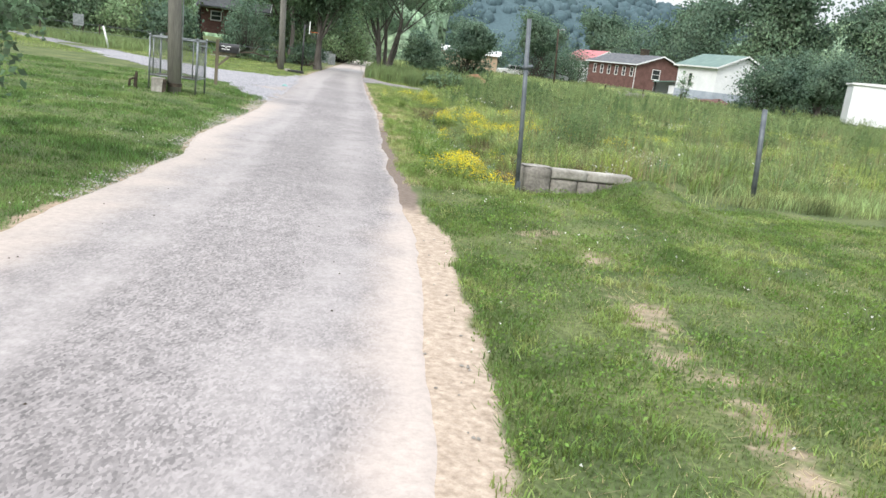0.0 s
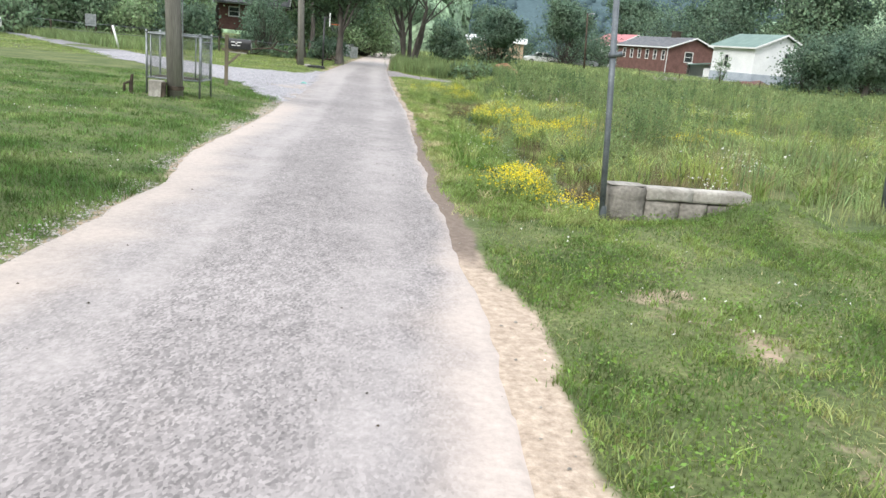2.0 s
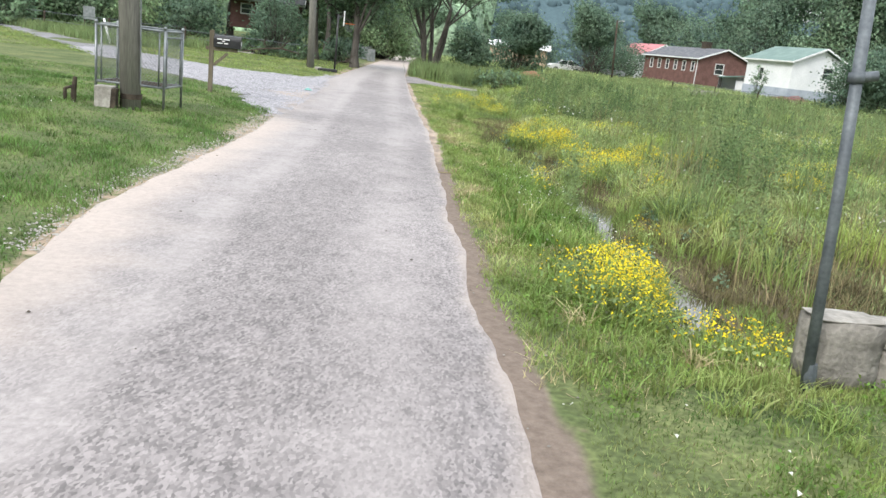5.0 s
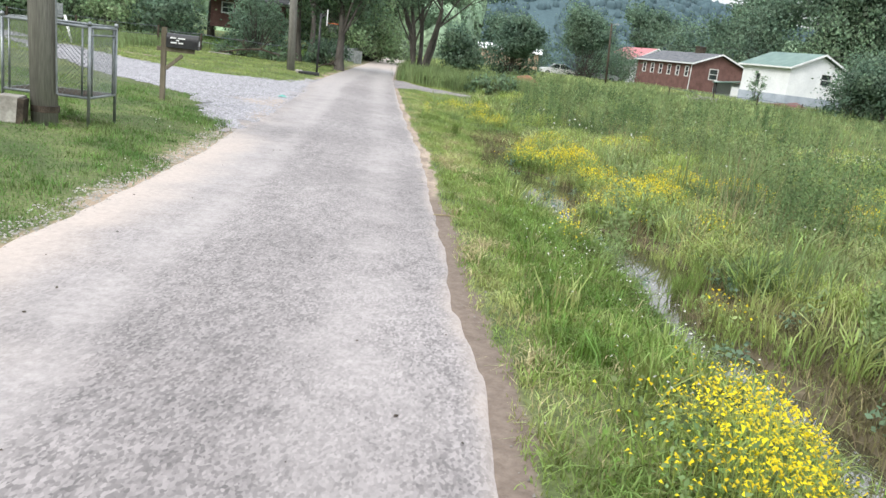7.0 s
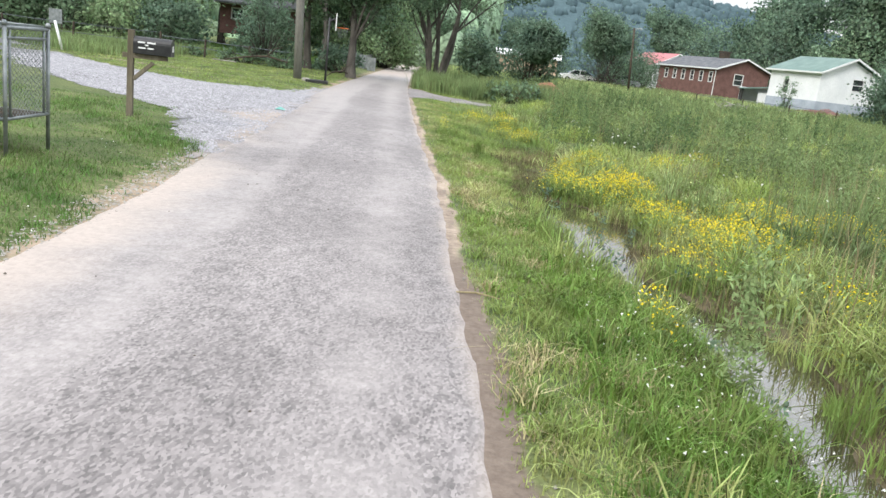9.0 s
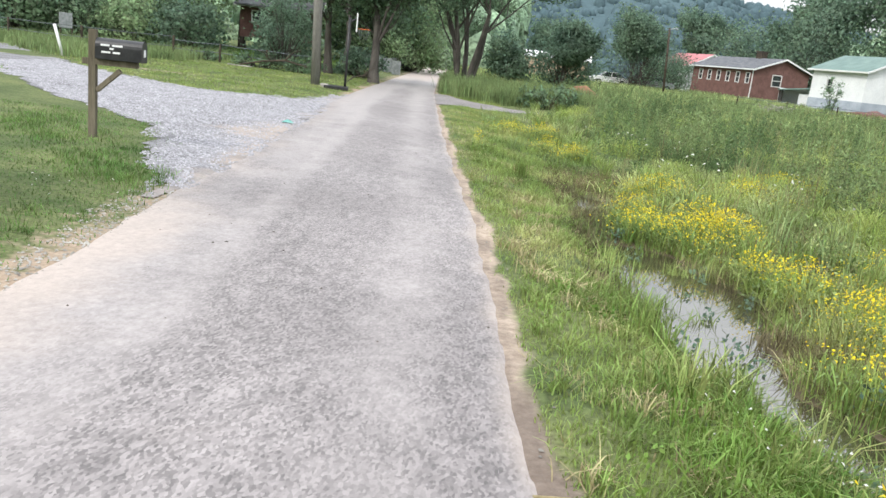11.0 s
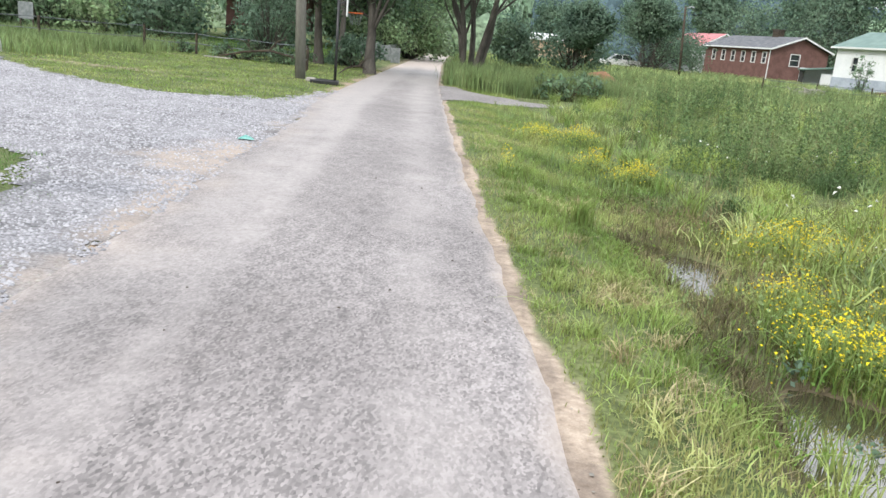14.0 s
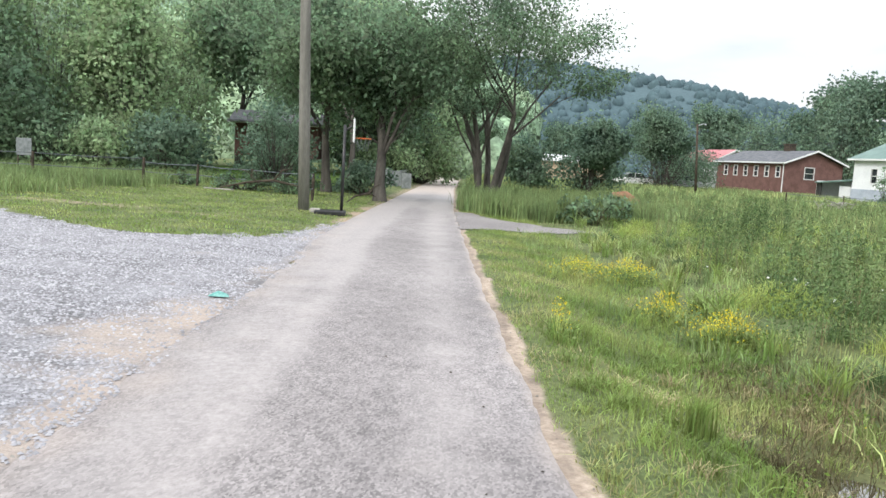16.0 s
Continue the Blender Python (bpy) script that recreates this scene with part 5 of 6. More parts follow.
thin_pole = thing("service_pole", pose(14.6, 100, gz(14.6, 100)), "thin dark wooden service pole in the far field", "utility pole")
part("pole", Geo().tube([(0, 0, -0.2), (-0.2, 0, 3.2), (-0.4, 0, 6.3)], [0.12, 0.11, 0.09], 10), M_DARKWOOD, thin_pole, smooth=True)
part("lamp_head", Geo().tube([(-0.4, 0, 6.1), (0.1, -0.2, 6.3), (0.3, -0.2, 6.2)], [0.04, 0.05, 0.12], 8), M_GALV, thin_pole, "grey lamp head")
wire((14.2, 100, 6.1), (33, 122, 6.6), 0.8, "thin overhead service cable to the brick house")
wire((33, 122, 6.6), (60, 118, 9.0), 0.9, "thin overhead service cable behind the white house")

# chain-link cage on legs
CX0, CX1, CY0, CY1, CZ0, CZ1 = -7.93, -6.80, 24.55, 25.40, 0.47, 1.40
cage = thing("wire_cage", pose(0, 0, 0), "raised galvanized chain-link cage on pipe legs with a dark wooden floor", "cage")
for i, (px, py) in enumerate(((CX0, CY0), (CX1, CY0), (CX1, CY1), (CX0, CY1))):
    leg = part("leg", Geo().tube([(px, py, gz(px, py) - 0.03), (px, py, CZ1)], 0.021, 10), M_GALV, cage, smooth=True)
    part("cap", Geo().tube([(px, py, CZ1), (px, py, CZ1 + 0.03), (px, py, CZ1 + 0.055)], [0.027, 0.03, 0.012], 10), M_GALV, leg, smooth=True)
for z in (CZ0, CZ1 - 0.02):
    for a, b in (((CX0, CY0), (CX1, CY0)), ((CX1, CY0), (CX1, CY1)), ((CX1, CY1), (CX0, CY1)), ((CX0, CY1), (CX0, CY0))):
        part("rail", Geo().tube([(*a, z), (*b, z)], 0.019, 8), M_GALV, cage, smooth=True)
for a, b in (((CX0 + 0.09, CY0), 0), ((CX1 - 0.09, CY0), 0), ((CX1, CY0 + 0.09), 0), ((CX1, CY1 - 0.09), 0)):
    part("panel_upright", Geo().tube([(*a, CZ0), (*a, CZ1)], 0.014, 8), M_GALV, cage, smooth=True)
part("inner_rail", Geo().tube([(CX1, CY0 + 0.05, CZ1 - 0.12), (CX1, CY1 - 0.05, CZ1 - 0.12)], 0.016, 8), M_GALV, cage, smooth=True)


def chain_link(axis, a0, a1, c, z0, z1, step=0.062):
    """Diagonal wires of a chain-link panel across the rectangle."""
    g, w, h = Geo(), a1 - a0, z1 - z0
    k = -h
    while k < w:
        for flip in (0, 1):
            s0, s1 = max(0, -k), min(h, w - k)
            if s1 - s0 > 0.02:
                ends = []
                for s in (s0, s1):
                    u = k + s
                    u = w - u if flip else u
                    off = 0.003 if flip else -0.003
                    ends.append((a0 + u, c + off, z0 + s) if axis == "x" else (c + off, a0 + u, z0 + s))
                g.tube(ends, 0.0022, 3, caps=False)
        k += step
    return g


part("mesh_panel", chain_link("x", CX0, CX1, CY0, CZ0, CZ1), M_GALV, cage)
part("mesh_panel", chain_link("x", CX0, CX1, CY1, CZ0, CZ1), M_GALV, cage)
part("mesh_panel", chain_link("y", CY0, CY1, CX0, CZ0, CZ1), M_GALV, cage)
part("mesh_panel", chain_link("y", CY0, CY1, CX1, CZ0, CZ1), M_GALV, cage)
part("floor_board", Geo().box(CX0 + 0.02, CY0 + 0.02, CZ0 - 0.02, CX1 - 0.02, CY1 - 0.02, CZ0 + 0.015), M_DARKWOOD, cage, "dark weathered floor", bevel=0.004)
g = Geo()
for k in range(12):
    x0 = CX0 + 0.06 + k * 0.088
    g.box(x0, CY0 + 0.03, CZ1 + 0.0, x0 + 0.078, CY1 - 0.03, CZ1 + 0.02)
part("roof_panel", g, M_GALV, cage, "ribbed grey sheet on top")

block = part("concrete_block", Geo().box(-0.14, -0.13, -0.03, 0.14, 0.15, 0.33), M_CAP, None, bevel=0.012)
block.matrix_world = pose(-7.53, 24.0, gz(-7.53, 24.0), 0, 0, 8)
tagged(block, "pale upright concrete block beside a utility pole", "block")
slab = part("dark_board", Geo().box(-0.04, -0.1, -0.02, 0.04, 0.1, 0.31), M_DARKWOOD, None, bevel=0.006)
slab.matrix_world = pose(-7.385, 23.97, gz(-7.4, 23.97), 0, 4, 10)
tagged(slab, "dark weathered board leaning beside the concrete block", "board")
hyd = thing("old_tap_post", pose(-8.14, 24.2, gz(-8.14, 24.2)), "dark rotten wooden stub post with a rusted tap", "post")
part("stake", Geo().tube([(0, 0, -0.05), (0.01, 0, 0.22), (0.03, 0.01, 0.40)], [0.05, 0.045, 0.032], 8), M_DARKWOOD, hyd)
part("tap", Geo().tube([(-0.14, 0, -0.02), (-0.13, 0, 0.2), (-0.03, 0, 0.24)], [0.035, 0.03, 0.025], 8), M_DARKWOOD, hyd)

# mailbox
MBX, MBY = -7.46, 29.25
mailbox = thing("mailbox", pose(MBX, MBY, gz(MBX, MBY) + 0.04, 0, 0, 6), "black metal mailbox with white lettering on a weathered wooden post", "mailbox")
post = part("post", Geo().box(-0.045, -0.045, -0.1, 0.045, 0.045, 1.31), M_POST, mailbox, bevel=0.006)
part("arm", Geo().box(-0.12, -0.043, 0.88, 0.56, 0.043, 0.955), M_POST, mailbox, bevel=0.005)
part("brace", Geo().box(-0.03, -0.035, 0.0, 0.03, 0.035, 0.40, Matrix.Translation((0.05, 0, 0.56)) @ Euler((0, radians(47), 0)).to_matrix().to_4x4()), M_POST, mailbox, bevel=0.005)
prof = [(-0.105, 0.0), (0.105, 0.0)] + [(0.105 * math.cos(a), 0.155 + 0.105 * math.sin(a)) for a in np.linspace(0, math.pi, 11)]
turn = Matrix.Translation((0.06, 0, 0.96)) @ Euler((0, 0, radians(-90))).to_matrix().to_4x4()
body = part("box", Geo().prism(prof, 0.0, 0.56, turn), M_BLACK, mailbox, "glossy black box")
part("door", Geo().prism([(x * 1.05, z * 1.03 - 0.004) for x, z in prof], 0.56, 0.578, turn), M_BLACK, body)
part("number_plate", Geo().box(0.639, -0.035, 1.03, 0.6425, 0.035, 1.12), M_WHITE, body, "small white plate on the door")
for z, cells in ((1.135, ((0.13, 0.24), (0.27, 0.40))), (1.095, ((0.24, 0.29),)), (1.05, ((0.14, 0.25), (0.28, 0.37)))):
    for a, b in cells:
        part("lettering", Geo().box(a, -0.1075, z - 0.012, b, -0.1052, z + 0.012), M_WHITE, body, "white bar of small lettering")

# pipe post and block wall at the lawn's end
pipe = thing("pipe_post", pose(0.13, 15.34, gz(0.13, 15.34)), "leaning weathered steel pipe post beside a block wall", "post")
part("pipe", Geo().tube([(0, 0, -0.15), (-0.07, 0, 1.0), (-0.165, 0, 2.35)], 0.031, 14), M_RUSTGALV, pipe, smooth=True)
part("hinge_band", Geo().tube([(-0.122, 0, 1.70), (-0.125, 0, 1.75)], 0.042, 14), M_RUSTGALV, pipe, smooth=True)
part("hinge_pin", Geo().tube([(-0.13, 0, 1.725), (-0.03, -0.02, 1.745)], 0.026, 8), M_RUSTGALV, pipe, smooth=True)
part("foot_band", Geo().tube([(-0.002, 0, 0.05), (-0.006, 0, 0.12), (-0.01, 0, 0.19)], [0.036, 0.041, 0.035], 12), M_RUSTGALV, pipe, "dark wrapped band")
post2 = thing("fence_post", pose(4.65, 18.05, gz(4.65, 18.05)), "plain weathered grey post at the edge of the meadow", "post")
part("shaft", Geo().tube([(0, 0, -0.15), (-0.06, 0, 0.8), (-0.12, 0, 1.62)], 0.045, 10), M_RUSTGALV, post2, smooth=True)
part("cap", Geo().tube([(-0.12, 0, 1.62), (-0.12, 0, 1.64)], [0.047, 0.03], 10), M_RUSTGALV, post2)

wall = thing("block_wall", pose(0.20, 15.46, 0.035, 0, 0, 7), "low broken wall of old concrete blocks capped with pale slabs", "wall")


def rough_block(name, x0, x1, y0, y1, z0, z1, material, seed, label="", amp=0.007):
    """A block with worn, uneven faces and rounded edges."""
    bm = bmesh.new()
    bmesh.ops.create_cube(bm, size=1.0)
    bmesh.ops.subdivide_edges(bm, edges=list(bm.edges), cuts=3, use_grid_fill=True)
    for v in bm.verts:
        p = Vector((x0 + (v.co.x + 0.5) * (x1 - x0), y0 + (v.co.y + 0.5) * (y1 - y0), z0 + (v.co.z + 0.5) * (z1 - z0)))
        corner = sum(abs(abs(c) - 0.5) < 0.01 for c in v.co)
        v.co = p + noise.noise_vector(p * 7 + Vector((seed, 0, 0))) * amp - Vector((v.co.x, v.co.y, v.co.z)) * 0.008 * (corner > 1)
    me = bpy.data.meshes.new(name)
    bm.to_mesh(me)
    bm.free()
    me.materials.append(material)
    me.shade_smooth()
    ob = new(name, me)
    ob.parent = wall
    return tagged(ob, label)


rough_block("end_block", 0.0, 0.40, 0.0, 0.24, -0.05, 0.35, M_CONCRETE, 1, "rough crumbling end block", 0.022)
rough_block("course_block", 0.415, 0.80, 0.01, 0.22, -0.05, 0.21, M_CONCRETE, 2)
rough_block("course_block", 0.812, 1.12, 0.01, 0.22, -0.05, 0.205, M_CONCRETE, 3)
rough_block("course_block", 1.132, 1.40, 0.01, 0.22, -0.05, 0.20, M_CONCRETE, 4)
rough_block("cap_slab", 0.41, 0.93, -0.01, 0.24, 0.215, 0.350, M_CAP, 5)
rough_block("cap_slab", 0.936, 1.60, -0.005, 0.24, 0.212, 0.345, M_CAP, 6)
rough_block("end_cap", -0.01, 0.40, 0.01, 0.24, 0.352, 0.368, M_CAP, 8, "", 0.006)

# litter
trash = part("plastic_litter", Geo().add([(-0.16, -0.05, 0), (0.02, -0.09, 0.01), (0.18, -0.02, 0), (0.14, 0.08, 0.02), (-0.04, 0.09, 0), (-0.15, 0.05, 0.02), (0.0, 0.0, 0.09), (0.09, 0.02, 0.06)],
             [(0, 1, 6), (1, 2, 7), (1, 7, 6), (2, 3, 7), (3, 4, 6), (3, 6, 7), (4, 5, 6), (5, 0, 6), (5, 4, 3, 2, 1, 0)]), M_TEAL, None)
trash.matrix_world = pose(-6.25, 34.6, 0.02) @ Matrix.Scale(0.7, 4)
tagged(trash, "crumpled teal plastic wrapper lying on the gravel", "litter")
stick = part("fallen_stick", Geo().tube([(-0.16, 0, 0.0), (-0.02, 0.012, 0.012), (0.16, -0.02, 0.004)], [0.006, 0.008, 0.004], 6), M_DRY, None)
stick.matrix_world = pose(-1.95, 21.9, 0.0, 0, 0, -8)
tagged(stick, "thin pale dead stick across the dirt shoulder", "stick")

# basketball stand and far fences
hoop = thing("basketball_hoop", pose(-7.62, 48.4, gz(-7.62, 48.4), 0, 0, 9), "black basketball stand with a white board and an orange rim", "basketball hoop")
part("stand", Geo().tube([(0, 0, -0.1), (0, 0, 2.55)], 0.045, 10), M_BLACK, hoop, smooth=True)
part("base", Geo().box(-0.75, -0.35, 0.0, 0.12, 0.35, 0.14), M_BLACK, hoop, bevel=0.03)
part("bracket", Geo().tube([(0, 0, 2.4), (0.24, 0.05, 2.55)], 0.03, 6), M_BLACK, hoop)
part("backboard", Geo().box(0.24, -0.45, 2.08, 0.28, 0.45, 2.72), M_WHITE, hoop, "white backboard", bevel=0.008)
ring = [(0.52 + 0.22 * math.cos(a), 0.22 * math.sin(a), 2.2) for a in np.linspace(0, 2 * math.pi, 17)]
rim = part("rim", Geo().tube(ring, 0.014, 6), M_ORANGE, hoop, "orange rim")
g = Geo()
for k in range(10):
    a = 2 * math.pi * k / 10
    g.tube([(0.52 + 0.22 * math.cos(a), 0.22 * math.sin(a), 2.2), (0.52 + 0.13 * math.cos(a + 0.4), 0.13 * math.sin(a + 0.4), 1.85)], 0.006, 3)
part("net", g, M_GALV, rim, "grey net")
foot_rock = part("pale_rock", Geo().box(-0.16, -0.1, -0.03, 0.16, 0.1, 0.13), M_CAP, None, bevel=0.05)
foot_rock.matrix_world = pose(-8.35, 48.3, gz(-8.35, 48.3))
tagged(foot_rock, "pale rock at the foot of a utility pole", "rock")


def wire_fence(name, pts, height, label, post_mat, rails=(0.95,), mesh=False):
    ob = thing(name, pose(0, 0, 0), label, "fence")
    tops = []
    for x, y in pts:
        z = gz(x, y)
        part("post", Geo().tube([(x, y, z - 0.1), (x + 0.02, y, z + height)], 0.055, 8), post_mat, ob)
        tops.append(Vector((x, y, z)))
    for k in rails:
        for a, b in zip(tops, tops[1:]):
            mid = a.lerp(b, 0.5) + Vector((0, 0, height * k - 0.04))
            part("wire", Geo().tube([a + Vector((0, 0, height * k)), mid, b + Vector((0, 0, height * k))], 0.017, 5), M_RUSTGALV, ob)
    return ob


wire_fence("wire_fence", [(-17.55, 57.5), (-15.2, 57.2), (-12.9, 56.9), (-10.4, 56.6), (-9.6, 53.2), (-9.2, 50.2)], 0.85, "old wire fence with rotten wooden posts, overgrown with brush", M_DARKWOOD, (0.95, 0.5))
wire_fence("wire_fence", [(-17.6, 57.6), (-21, 55.5), (-25, 56.5), (-30, 60), (-36, 65)], 1.0, "old wire fence along weeds behind the driveway", M_DARKWOOD, (0.95, 0.5))
wire_fence("rail_fence", [(17, 84), (20.5, 83), (24, 82.2), (27.5, 81.5), (31, 81), (34.5, 80.5)], 1.0, "low dark rail fence in front of the white house", M_DARKWOOD, (0.9, 0.5))
leaning = part("leaning_post", Geo().tube([(0, 0, -0.05), (-0.3, 0, 1.05)], 0.05, 8), M_WHITE, None, smooth=True)
leaning.matrix_world = pose(-17.1, 46.6, gz(-17.1, 46.6))
tagged(leaning, "leaning white post at the edge of the driveway", "post")
limb = part("fallen_limb", Geo().tube([(-1.6, 0, 0.1), (-0.6, 0.2, 0.35), (0.5, 0, 0.5), (1.5, 0.1, 0.3)], [0.03, 0.05, 0.06, 0.03], 6).tube([(0.5, 0, 0.5), (0.9, -0.2, 0.9), (1.3, -0.3, 1.0)], [0.04, 0.03, 0.015], 6).tube([(-0.2, 0.1, 0.4), (-0.5, 0.0, 0.75), (-0.9, 0.1, 0.85)], [0.03, 0.02, 0.01], 6), M_DARKWOOD, None)
limb.matrix_world = pose(-12.3, 56.1, gz(-12.3, 56.1))
tagged(limb, "dead fallen limb lying against the fence", "branch")
limb2 = copy_thing(limb, pose(-8.2, 55.5, gz(-8.2, 55.5), 0, 0, 70) @ Matrix.Scale(0.7, 4))
plank = part("pale_plank", Geo().box(-0.6, -0.06, 0, 0.6, 0.06, 0.04), M_CAP, None, bevel=0.004)
plank.matrix_world = pose(-13.6, 55.2, gz(-13.6, 55.2) + 0.05, 0, 0, -12)
tagged(plank, "pale plank lying in the grass by the fence", "plank")

g = Geo()
_q = np.random.default_rng(12)
for k in range(16):
    a, b = _q.uniform(-1.3, 1.3, 2), _q.uniform(-0.5, 0.5, 2)
    g.tube([(a[0], b[0], _q.uniform(0, 0.3)), ((a[0] + a[1]) / 2, 0.0, _q.uniform(0.3, 0.7)), (a[1], b[1], _q.uniform(0.2, 0.9))], [0.05, 0.04, 0.02], 5)
brush = part("brush_pile", g, M_CAP, None)
brush.matrix_world = pose(18.4, 79, gz(18.4, 79))
tagged(brush, "heap of bleached dead branches at the field's edge", "brush pile")
rubble = part("rubble_heap", Geo().tube([(0, 0, -0.1), (0.1, 0, 0.35), (0.05, 0.1, 0.55), (0, 0, 0.62)], [2.3, 1.7, 0.8, 0.1], 12), M_BRICK, None, smooth=True)
rubble.matrix_world = pose(31.0, 92.5, gz(31.0, 92.5))
tagged(rubble, "low reddish heap of rubble before the white house", "heap")

pf = thing("panel_fence", pose(0, 0, 0), "pale grey metal panel fence beside the road", "fence")
for k in range(12):
    y = 74 + 1.1 * k
    x = float(left_edge(np.array(y))) - 1.0
    part("panel", Geo().box(x - 0.02, y, gz(x, y), x + 0.02, y + 1.06, gz(x, y) + 0.95), M_GALV, pf)
front = thing("panel_fence", pose(0, 0, 0), "pale grey metal panel fence across the end of a yard", "fence")
for k in range(4):
    x = -10.9 + 0.62 * k
    part("panel", Geo().box(x, 73.8, gz(x, 73.8), x + 0.58, 73.85, gz(x, 73.8) + 0.9), M_GALV, front)

heap = part("clay_heap", Geo().tube([(0, 0, -0.1), (0, 0, 0.4), (0.1, 0, 0.75), (0.1, 0, 0.95)], [1.7, 1.25, 0.6, 0.1], 14), M_REDDIRT, None, smooth=True)
heap.matrix_world = pose(2.9, 66, gz(2.9, 66))
tagged(heap, "weathered heap of red clay in the field", "heap")


# ---- buildings ----
def wall_run(length, height, thick, openings, m):
    """A wall along x, in one piece, with openings (x0, x1, z0, z1) cut through it."""
    xs = sorted({0.0, length, *[o[0] for o in openings], *[o[1] for o in openings]})
    zs = sorted({0.0, height, *[o[2] for o in openings], *[o[3] for o in openings]})
    solid = lambda i, j: 0 <= i < len(xs) - 1 and 0 <= j < len(zs) - 1 and not any(
        o[0] < (xs[i] + xs[i + 1]) / 2 < o[1] and o[2] < (zs[j] + zs[j + 1]) / 2 < o[3] for o in openings)
    at = lambda i, j, k: (i * len(zs) + j) * 2 + k
    faces = []
    for i in range(len(xs) - 1):
        for j in range(len(zs) - 1):
            if solid(i, j):
                faces += [tuple(at(a, b, k) for a, b in ((i, j), (i + 1, j), (i + 1, j + 1), (i, j + 1))) for k in (0, 1)]
                for di, dj, p, q in ((-1, 0, (i, j), (i, j + 1)), (1, 0, (i + 1, j), (i + 1, j + 1)), (0, -1, (i, j), (i + 1, j)), (0, 1, (i, j + 1), (i + 1, j + 1))):
                    if not solid(i + di, j + dj):
                        faces.append((at(*p, 0), at(*q, 0), at(*q, 1), at(*p, 1)))
    return Geo().add([m @ Vector((x, thick * k, z)) for x in xs for z in zs for k in (0, 1)], faces)


def window_in(parent, o, m, panes=2):
    w = part("window", Geo().box(o[0], 0.10, o[2], o[1], 0.12, o[3], m), M_GLASS, parent, "dark reflective pane")
    g, t = Geo(), 0.09
    for a, b, c, d in ((o[0] - t, o[1] + t, o[2] - t, o[2]), (o[0] - t, o[1] + t, o[3], o[3] + t), (o[0] - t, o[0], o[2], o[3]), (o[1], o[1] + t, o[2], o[3])):
        g.box(a, -0.04, c, b, 0.08, d, m)
    if panes > 1:
        g.box(o[0], 0.02, (o[2] + o[3]) / 2 - 0.03, o[1], 0.08, (o[2] + o[3]) / 2 + 0.03, m)
    part("window_frame", g, M_WHITE, w, "white frame")


def house(name, corner, ang, length, width, eave, ridge, wall_mat, roof_mat, label, long_windows=(), gable_windows=(), base=None, z0=0.0, ridge_across=False):
    """A gabled house. The long side leaves the corner along +x turned by ang and faces -y; the gable end closes it at the corner."""
    ob = thing(name, pose(corner[0], corner[1], z0, 0, 0, ang), label, "house")
    T = 0.22
    m0 = Matrix.Identity(4)
    mg, mf = pose(length, 0, 0, 0, 0, 90), pose(0, 0, 0, 0, 0, 90) @ Matrix.Scale(-1, 4, (0, 1, 0))
    part("front_wall", wall_run(length, eave, T, long_windows, m0), wall_mat, ob)
    part("back_wall", wall_run(length, eave, T, (), pose(0, width - T, 0)), wall_mat, ob)
    for m, holes in ((mg, gable_windows), (mf, ())):
        g = wall_run(width - 2 * T, eave, T, [(a - T, b - T, c, d) for a, b, c, d in holes], m @ pose(T, 0, 0))
        g.prism([(T, eave), (width - T, eave), (width / 2, ridge - 0.12)], 0, T, m)
        part("gable_wall", g, wall_mat, ob)
    o = 0.45
    for s in (0, 1):
        ya, yb = (-o, width / 2) if s == 0 else (width / 2, width + o)
        slope = (ridge - eave) / (width / 2)
        za, zb = (eave - o * slope, ridge) if s == 0 else (ridge, eave - o * slope)
        g = Geo().add([(-o, ya, za), (length + o, ya, za), (length + o, yb, zb), (-o, yb, zb), (-o, ya, za + 0.12), (length + o, ya, za + 0.12), (length + o, yb, zb + 0.12), (-o, yb, zb + 0.12)],
                      [(0, 1, 2, 3), (4, 7, 6, 5), (0, 4, 5, 1), (1, 5, 6, 2), (2, 6, 7, 3), (3, 7, 4, 0)])
        roof = part("roof", g, roof_mat, ob)
        lo = min(za, zb)
        ye = ya if s == 0 else yb
        part("gutter", Geo().box(-o, ye - 0.05, lo - 0.03, length + o, ye + 0.05, lo + 0.13), M_WHITE, roof, "white gutter")
        xa, xb = length + o + 0.003, length + o + 0.06
        g = Geo().add([(xa, ya, za - 0.06), (xb, ya, za - 0.06), (xb, yb, zb - 0.06), (xa, yb, zb - 0.06), (xa, ya, za + 0.14), (xb, ya, za + 0.14), (xb, yb, zb + 0.14), (xa, yb, zb + 0.14)],
                      [(0, 1, 2, 3), (4, 7, 6, 5), (0, 4, 5, 1), (1, 5, 6, 2), (2, 6, 7, 3), (3, 7, 4, 0)])
        part("fascia", g, M_WHITE, roof, "white fascia board")
    for w in long_windows:
        window_in(ob, w, m0)
    for w in gable_windows:
        window_in(ob, w, mg)
    if base:
        part("foundation", Geo().box(-0.05, -0.05, -0.4, length + 0.05, width + 0.05, base[0]), base[1], ob, base[2])
    return ob



def behind(corner, length):
    """The far end of a long side that runs back from a near corner."""
    return corner[0] - 0.35 * length, corner[1] + 0.937 * length


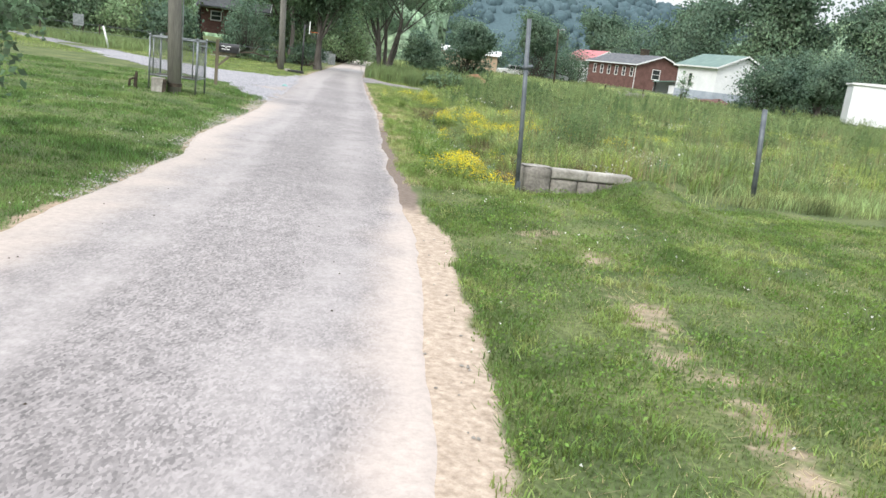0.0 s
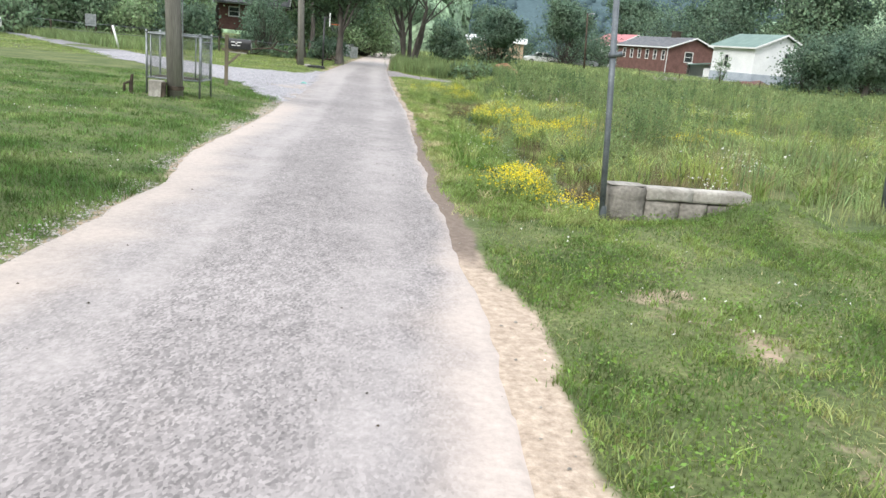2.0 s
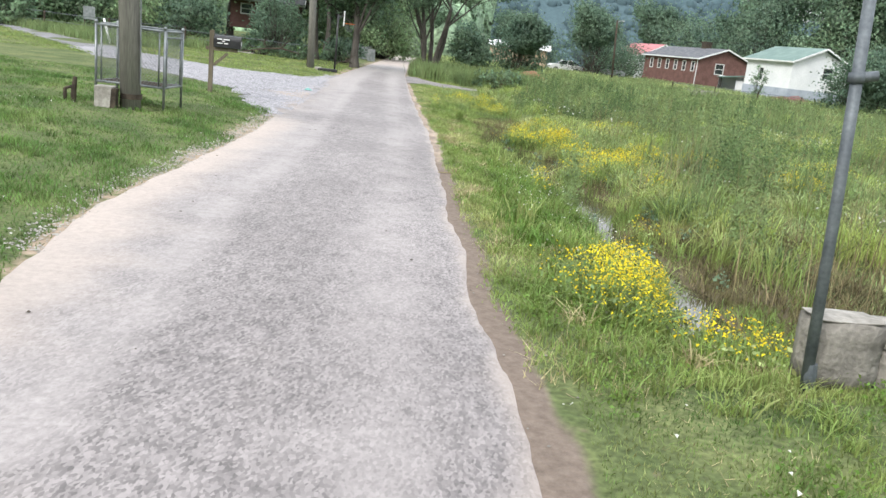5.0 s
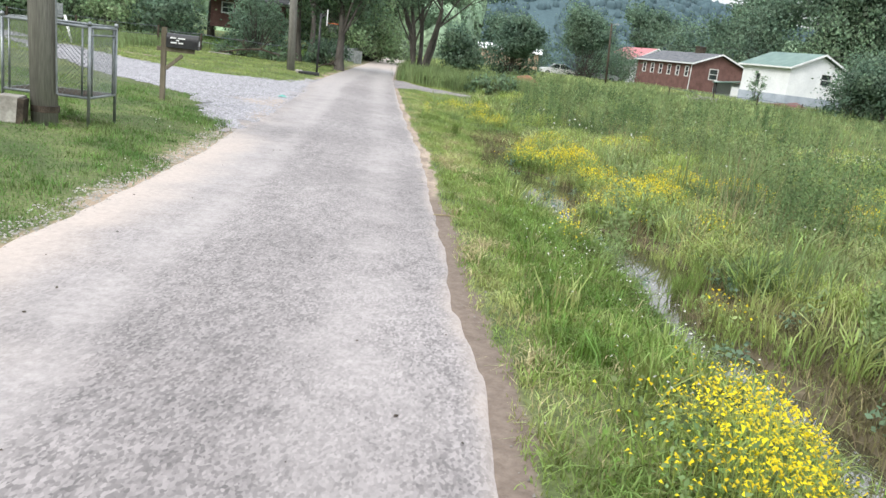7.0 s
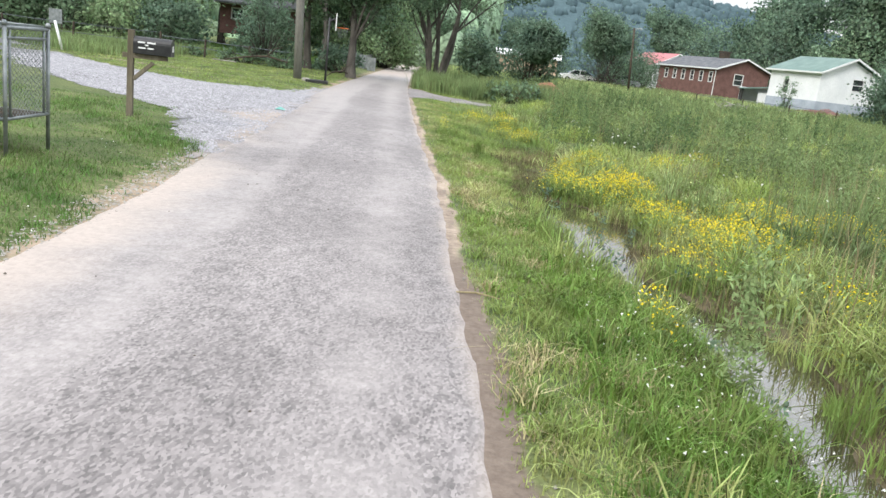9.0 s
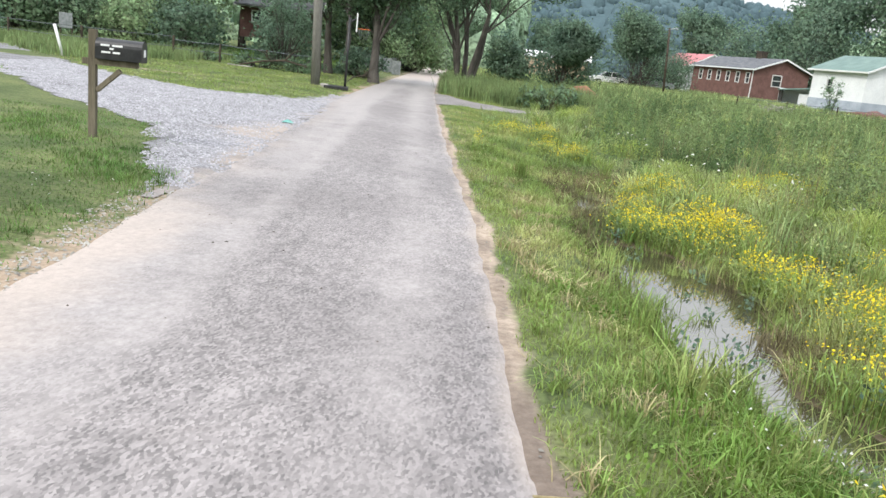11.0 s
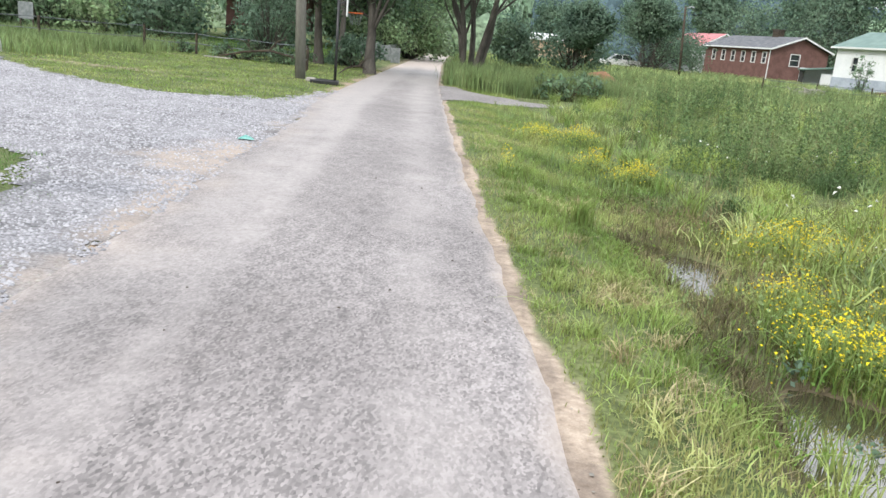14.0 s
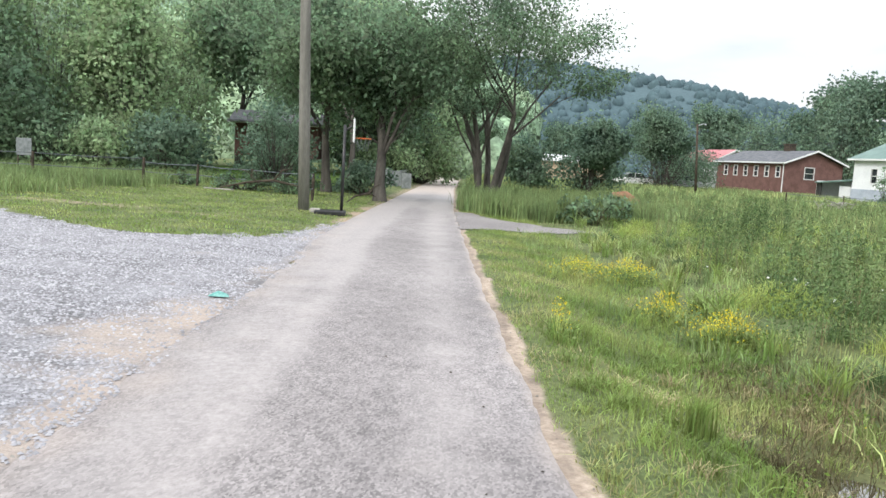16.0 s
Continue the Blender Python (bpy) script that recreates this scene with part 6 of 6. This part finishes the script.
LONG = [(12.2 - 2.0 * k - 0.65, 12.2 - 2.0 * k, 2.2, 3.4) for k in range(6)]
brick = house("brick_house", behind((30.3, 123.5), 13), -69.5, 13, 8.4, 3.95, 5.4, M_BRICK, M_SHINGLE, "long red brick house with a grey shingle roof and white windows",
              LONG, [(2.9, 4.2, 2.1, 3.4)], (0.9, M_BRICK, ""), 0.25)
part("chimney", Geo().box(7.6, 4.0, 5.2, 8.7, 4.9, 6.25).box(7.5, 3.9, 6.25, 8.8, 5.0, 6.4), M_DARKWOOD, brick, "dark brick chimney")
part("downspout", Geo().tube([(12.9, -0.1, 0.1), (12.9, -0.1, 3.75)], 0.06, 6), M_WHITE, brick, "white downspout")
white = house("white_house", behind((33.6, 100), 7.2), -69.5, 7.2, 7.8, 4.2, 5.75, M_SIDING, M_GREENROOF, "two-storey white house with a green roof and a blue-grey base",
              [(2.2, 2.9, 1.9, 3.2)], [(4.3, 5.7, 2.7, 3.8)], (1.25, M_BLUEBASE, "blue-grey painted block base"), 0.3)
lean = thing("lean_to_shed", pose(29.4, 110.5, 0.3, 0, 0, -12), "small lean-to shed with a grey-green roof", "shed")
part("back_wall", Geo().box(0.2, 2.6, 0, 4.4, 2.75, 1.9), M_SIDING, lean)
# The side wall's shade is put into its near-black colour.
part("side_wall", Geo().box(0.2, 0.3, 0, 0.35, 2.6, 1.7), M_PORCHSHADE, lean)
part("front_panel", Geo().box(2.0, 0.3, 0, 4.4, 0.42, 1.45), M_SIDING, lean)
part("roof", Geo().prism([(0.0, 1.65), (4.8, 2.25), (4.8, 2.37), (0.0, 1.77)], -0.2, 2.9), M_GREENROOF, lean)
red = house("red_roofed_barn", behind((27.4, 146), 9), -69.5, 9, 8, 4.0, 5.9, M_SIDING, M_REDROOF, "white barn with a bright red metal roof", [], [], None, 0.2)
tan = house("tan_house", (1.0, 136), -5, 10, 6, 2.6, 3.3, M_TAN, M_SIDING, "low tan house seen between trees", [], [], None, 0.4)
lb = house("brick_cottage", (-21.4, 80), 8, 5.6, 5, 2.35, 3.1, M_BRICK, M_SHINGLE, "small dark red brick house with a shaded porch behind trees", [(0.9, 1.7, 1.2, 1.9)], [], None, 1.4)
# A thin dark sheet on the wall paints the porch's shade; nothing is cut.
part("porch_shade_panel", Geo().box(2.6, -0.03, 0.75, 4.9, -0.004, 2.1), M_PORCHSHADE, lb, "dark panel painted as the shade in a porch opening")
part("porch_rail", Geo().box(2.5, -0.9, 0.0, 5.0, -0.78, 0.75), M_BRICK, lb)
part("porch_post", Geo().box(4.9, -0.9, 0.0, 5.02, -0.78, 2.3), M_WHITE, lb)
part("porch_roof", Geo().box(-0.3, -1.3, 2.25, 6.0, 0.1, 2.36), M_SHINGLE, lb)
trailer = thing("white_trailer", pose(36.2, 74, 0.1, 0, 0, -20), "white box-shaped trailer home with a pale flat roof", "trailer")
part("body", Geo().box(0, 0, 0.2, 12, 3.6, 3.6), M_SIDING, trailer, bevel=0.04)
part("roof", Geo().prism([(-0.15, 3.6), (12.15, 3.6), (12.15, 3.75), (6, 4.05), (-0.15, 3.75)], -0.15, 3.75), M_WHITE, trailer)
part("skirt", Geo().box(0.1, 0.1, -0.2, 11.9, 3.5, 0.2), M_BLUEBASE, trailer)
signb = thing("grey_panel_sign", pose(-24.1, 60, gz(-24.1, 60)), "pale grey panel on posts among weeds", "sign")
part("panel", Geo().box(-0.35, -0.02, 0.75, 0.35, 0.02, 1.5), M_GALV, signb, bevel=0.005)
part("post", Geo().tube([(-0.3, 0.05, -0.1), (-0.3, 0.05, 1.4)], 0.04, 6), M_DARKWOOD, signb)
part("post", Geo().tube([(0.3, 0.05, -0.1), (0.3, 0.05, 1.4)], 0.04, 6), M_DARKWOOD, signb)


# ---- parked cars ----
def car(x, y, ang, paint, label):
    ob = thing("parked_car", pose(x, y, gz(x, y) + 0.02, 0, 0, ang), label, "car")
    side = [(-2.2, 0.35), (-2.25, 0.75), (-2.0, 0.95), (-1.1, 1.02), (1.5, 1.0), (2.15, 0.9), (2.2, 0.35)]
    part("body", Geo().prism(side, -0.88, 0.88), paint, ob, bevel=0.05)
    cab = part("cabin", Geo().prism([(-1.2, 1.0), (-0.55, 1.48), (0.85, 1.5), (1.75, 1.0)], -0.76, 0.76), M_GLASS, ob, "dark windows", bevel=0.04)
    part("roof_panel", Geo().prism([(-0.6, 1.46), (-0.5, 1.53), (0.8, 1.55), (0.95, 1.47)], -0.74, 0.74), paint, cab, bevel=0.02)
    for sx in (-0.76, 0.76):
        part("pillar", Geo().tube([(0.1, sx, 1.0), (0.1, sx, 1.5)], 0.05, 6), paint, cab)
    for wx in (-1.4, 1.35):
        for wy in (-0.86, 0.86):
            s = 1 if wy > 0 else -1
            tyre = part("wheel", Geo().tube([(wx, wy - 0.1, 0.33), (wx, wy + 0.1, 0.33)], 0.33, 18), M_RUBBER, ob)
            part("rim", Geo().tube([(wx, wy + s * 0.09, 0.33), (wx, wy + s * 0.115, 0.33)], 0.2, 12), M_GALV, tyre)
    for wy in (-0.66, 0.66):
        part("tail_light", Geo().box(2.13, wy - 0.17, 0.68, 2.22, wy + 0.17, 0.88), M_REDLIGHT, ob)
        part("headlight", Geo().box(-2.27, wy - 0.18, 0.62, -2.18, wy + 0.18, 0.78), M_GALV, ob)
    part("bumper", Geo().box(2.1, -0.85, 0.35, 2.28, 0.85, 0.58), paint, ob, bevel=0.03)
    return ob


car(11.6, 117, 5, M_CARWHITE, "white car parked in the field by a tree")
car(17.0, 117, 175, M_CARGREY, "grey car parked behind a wire fence")
car(-28.0, 53.2, 140, M_CARWHITE, "white car parked on the gravel driveway")
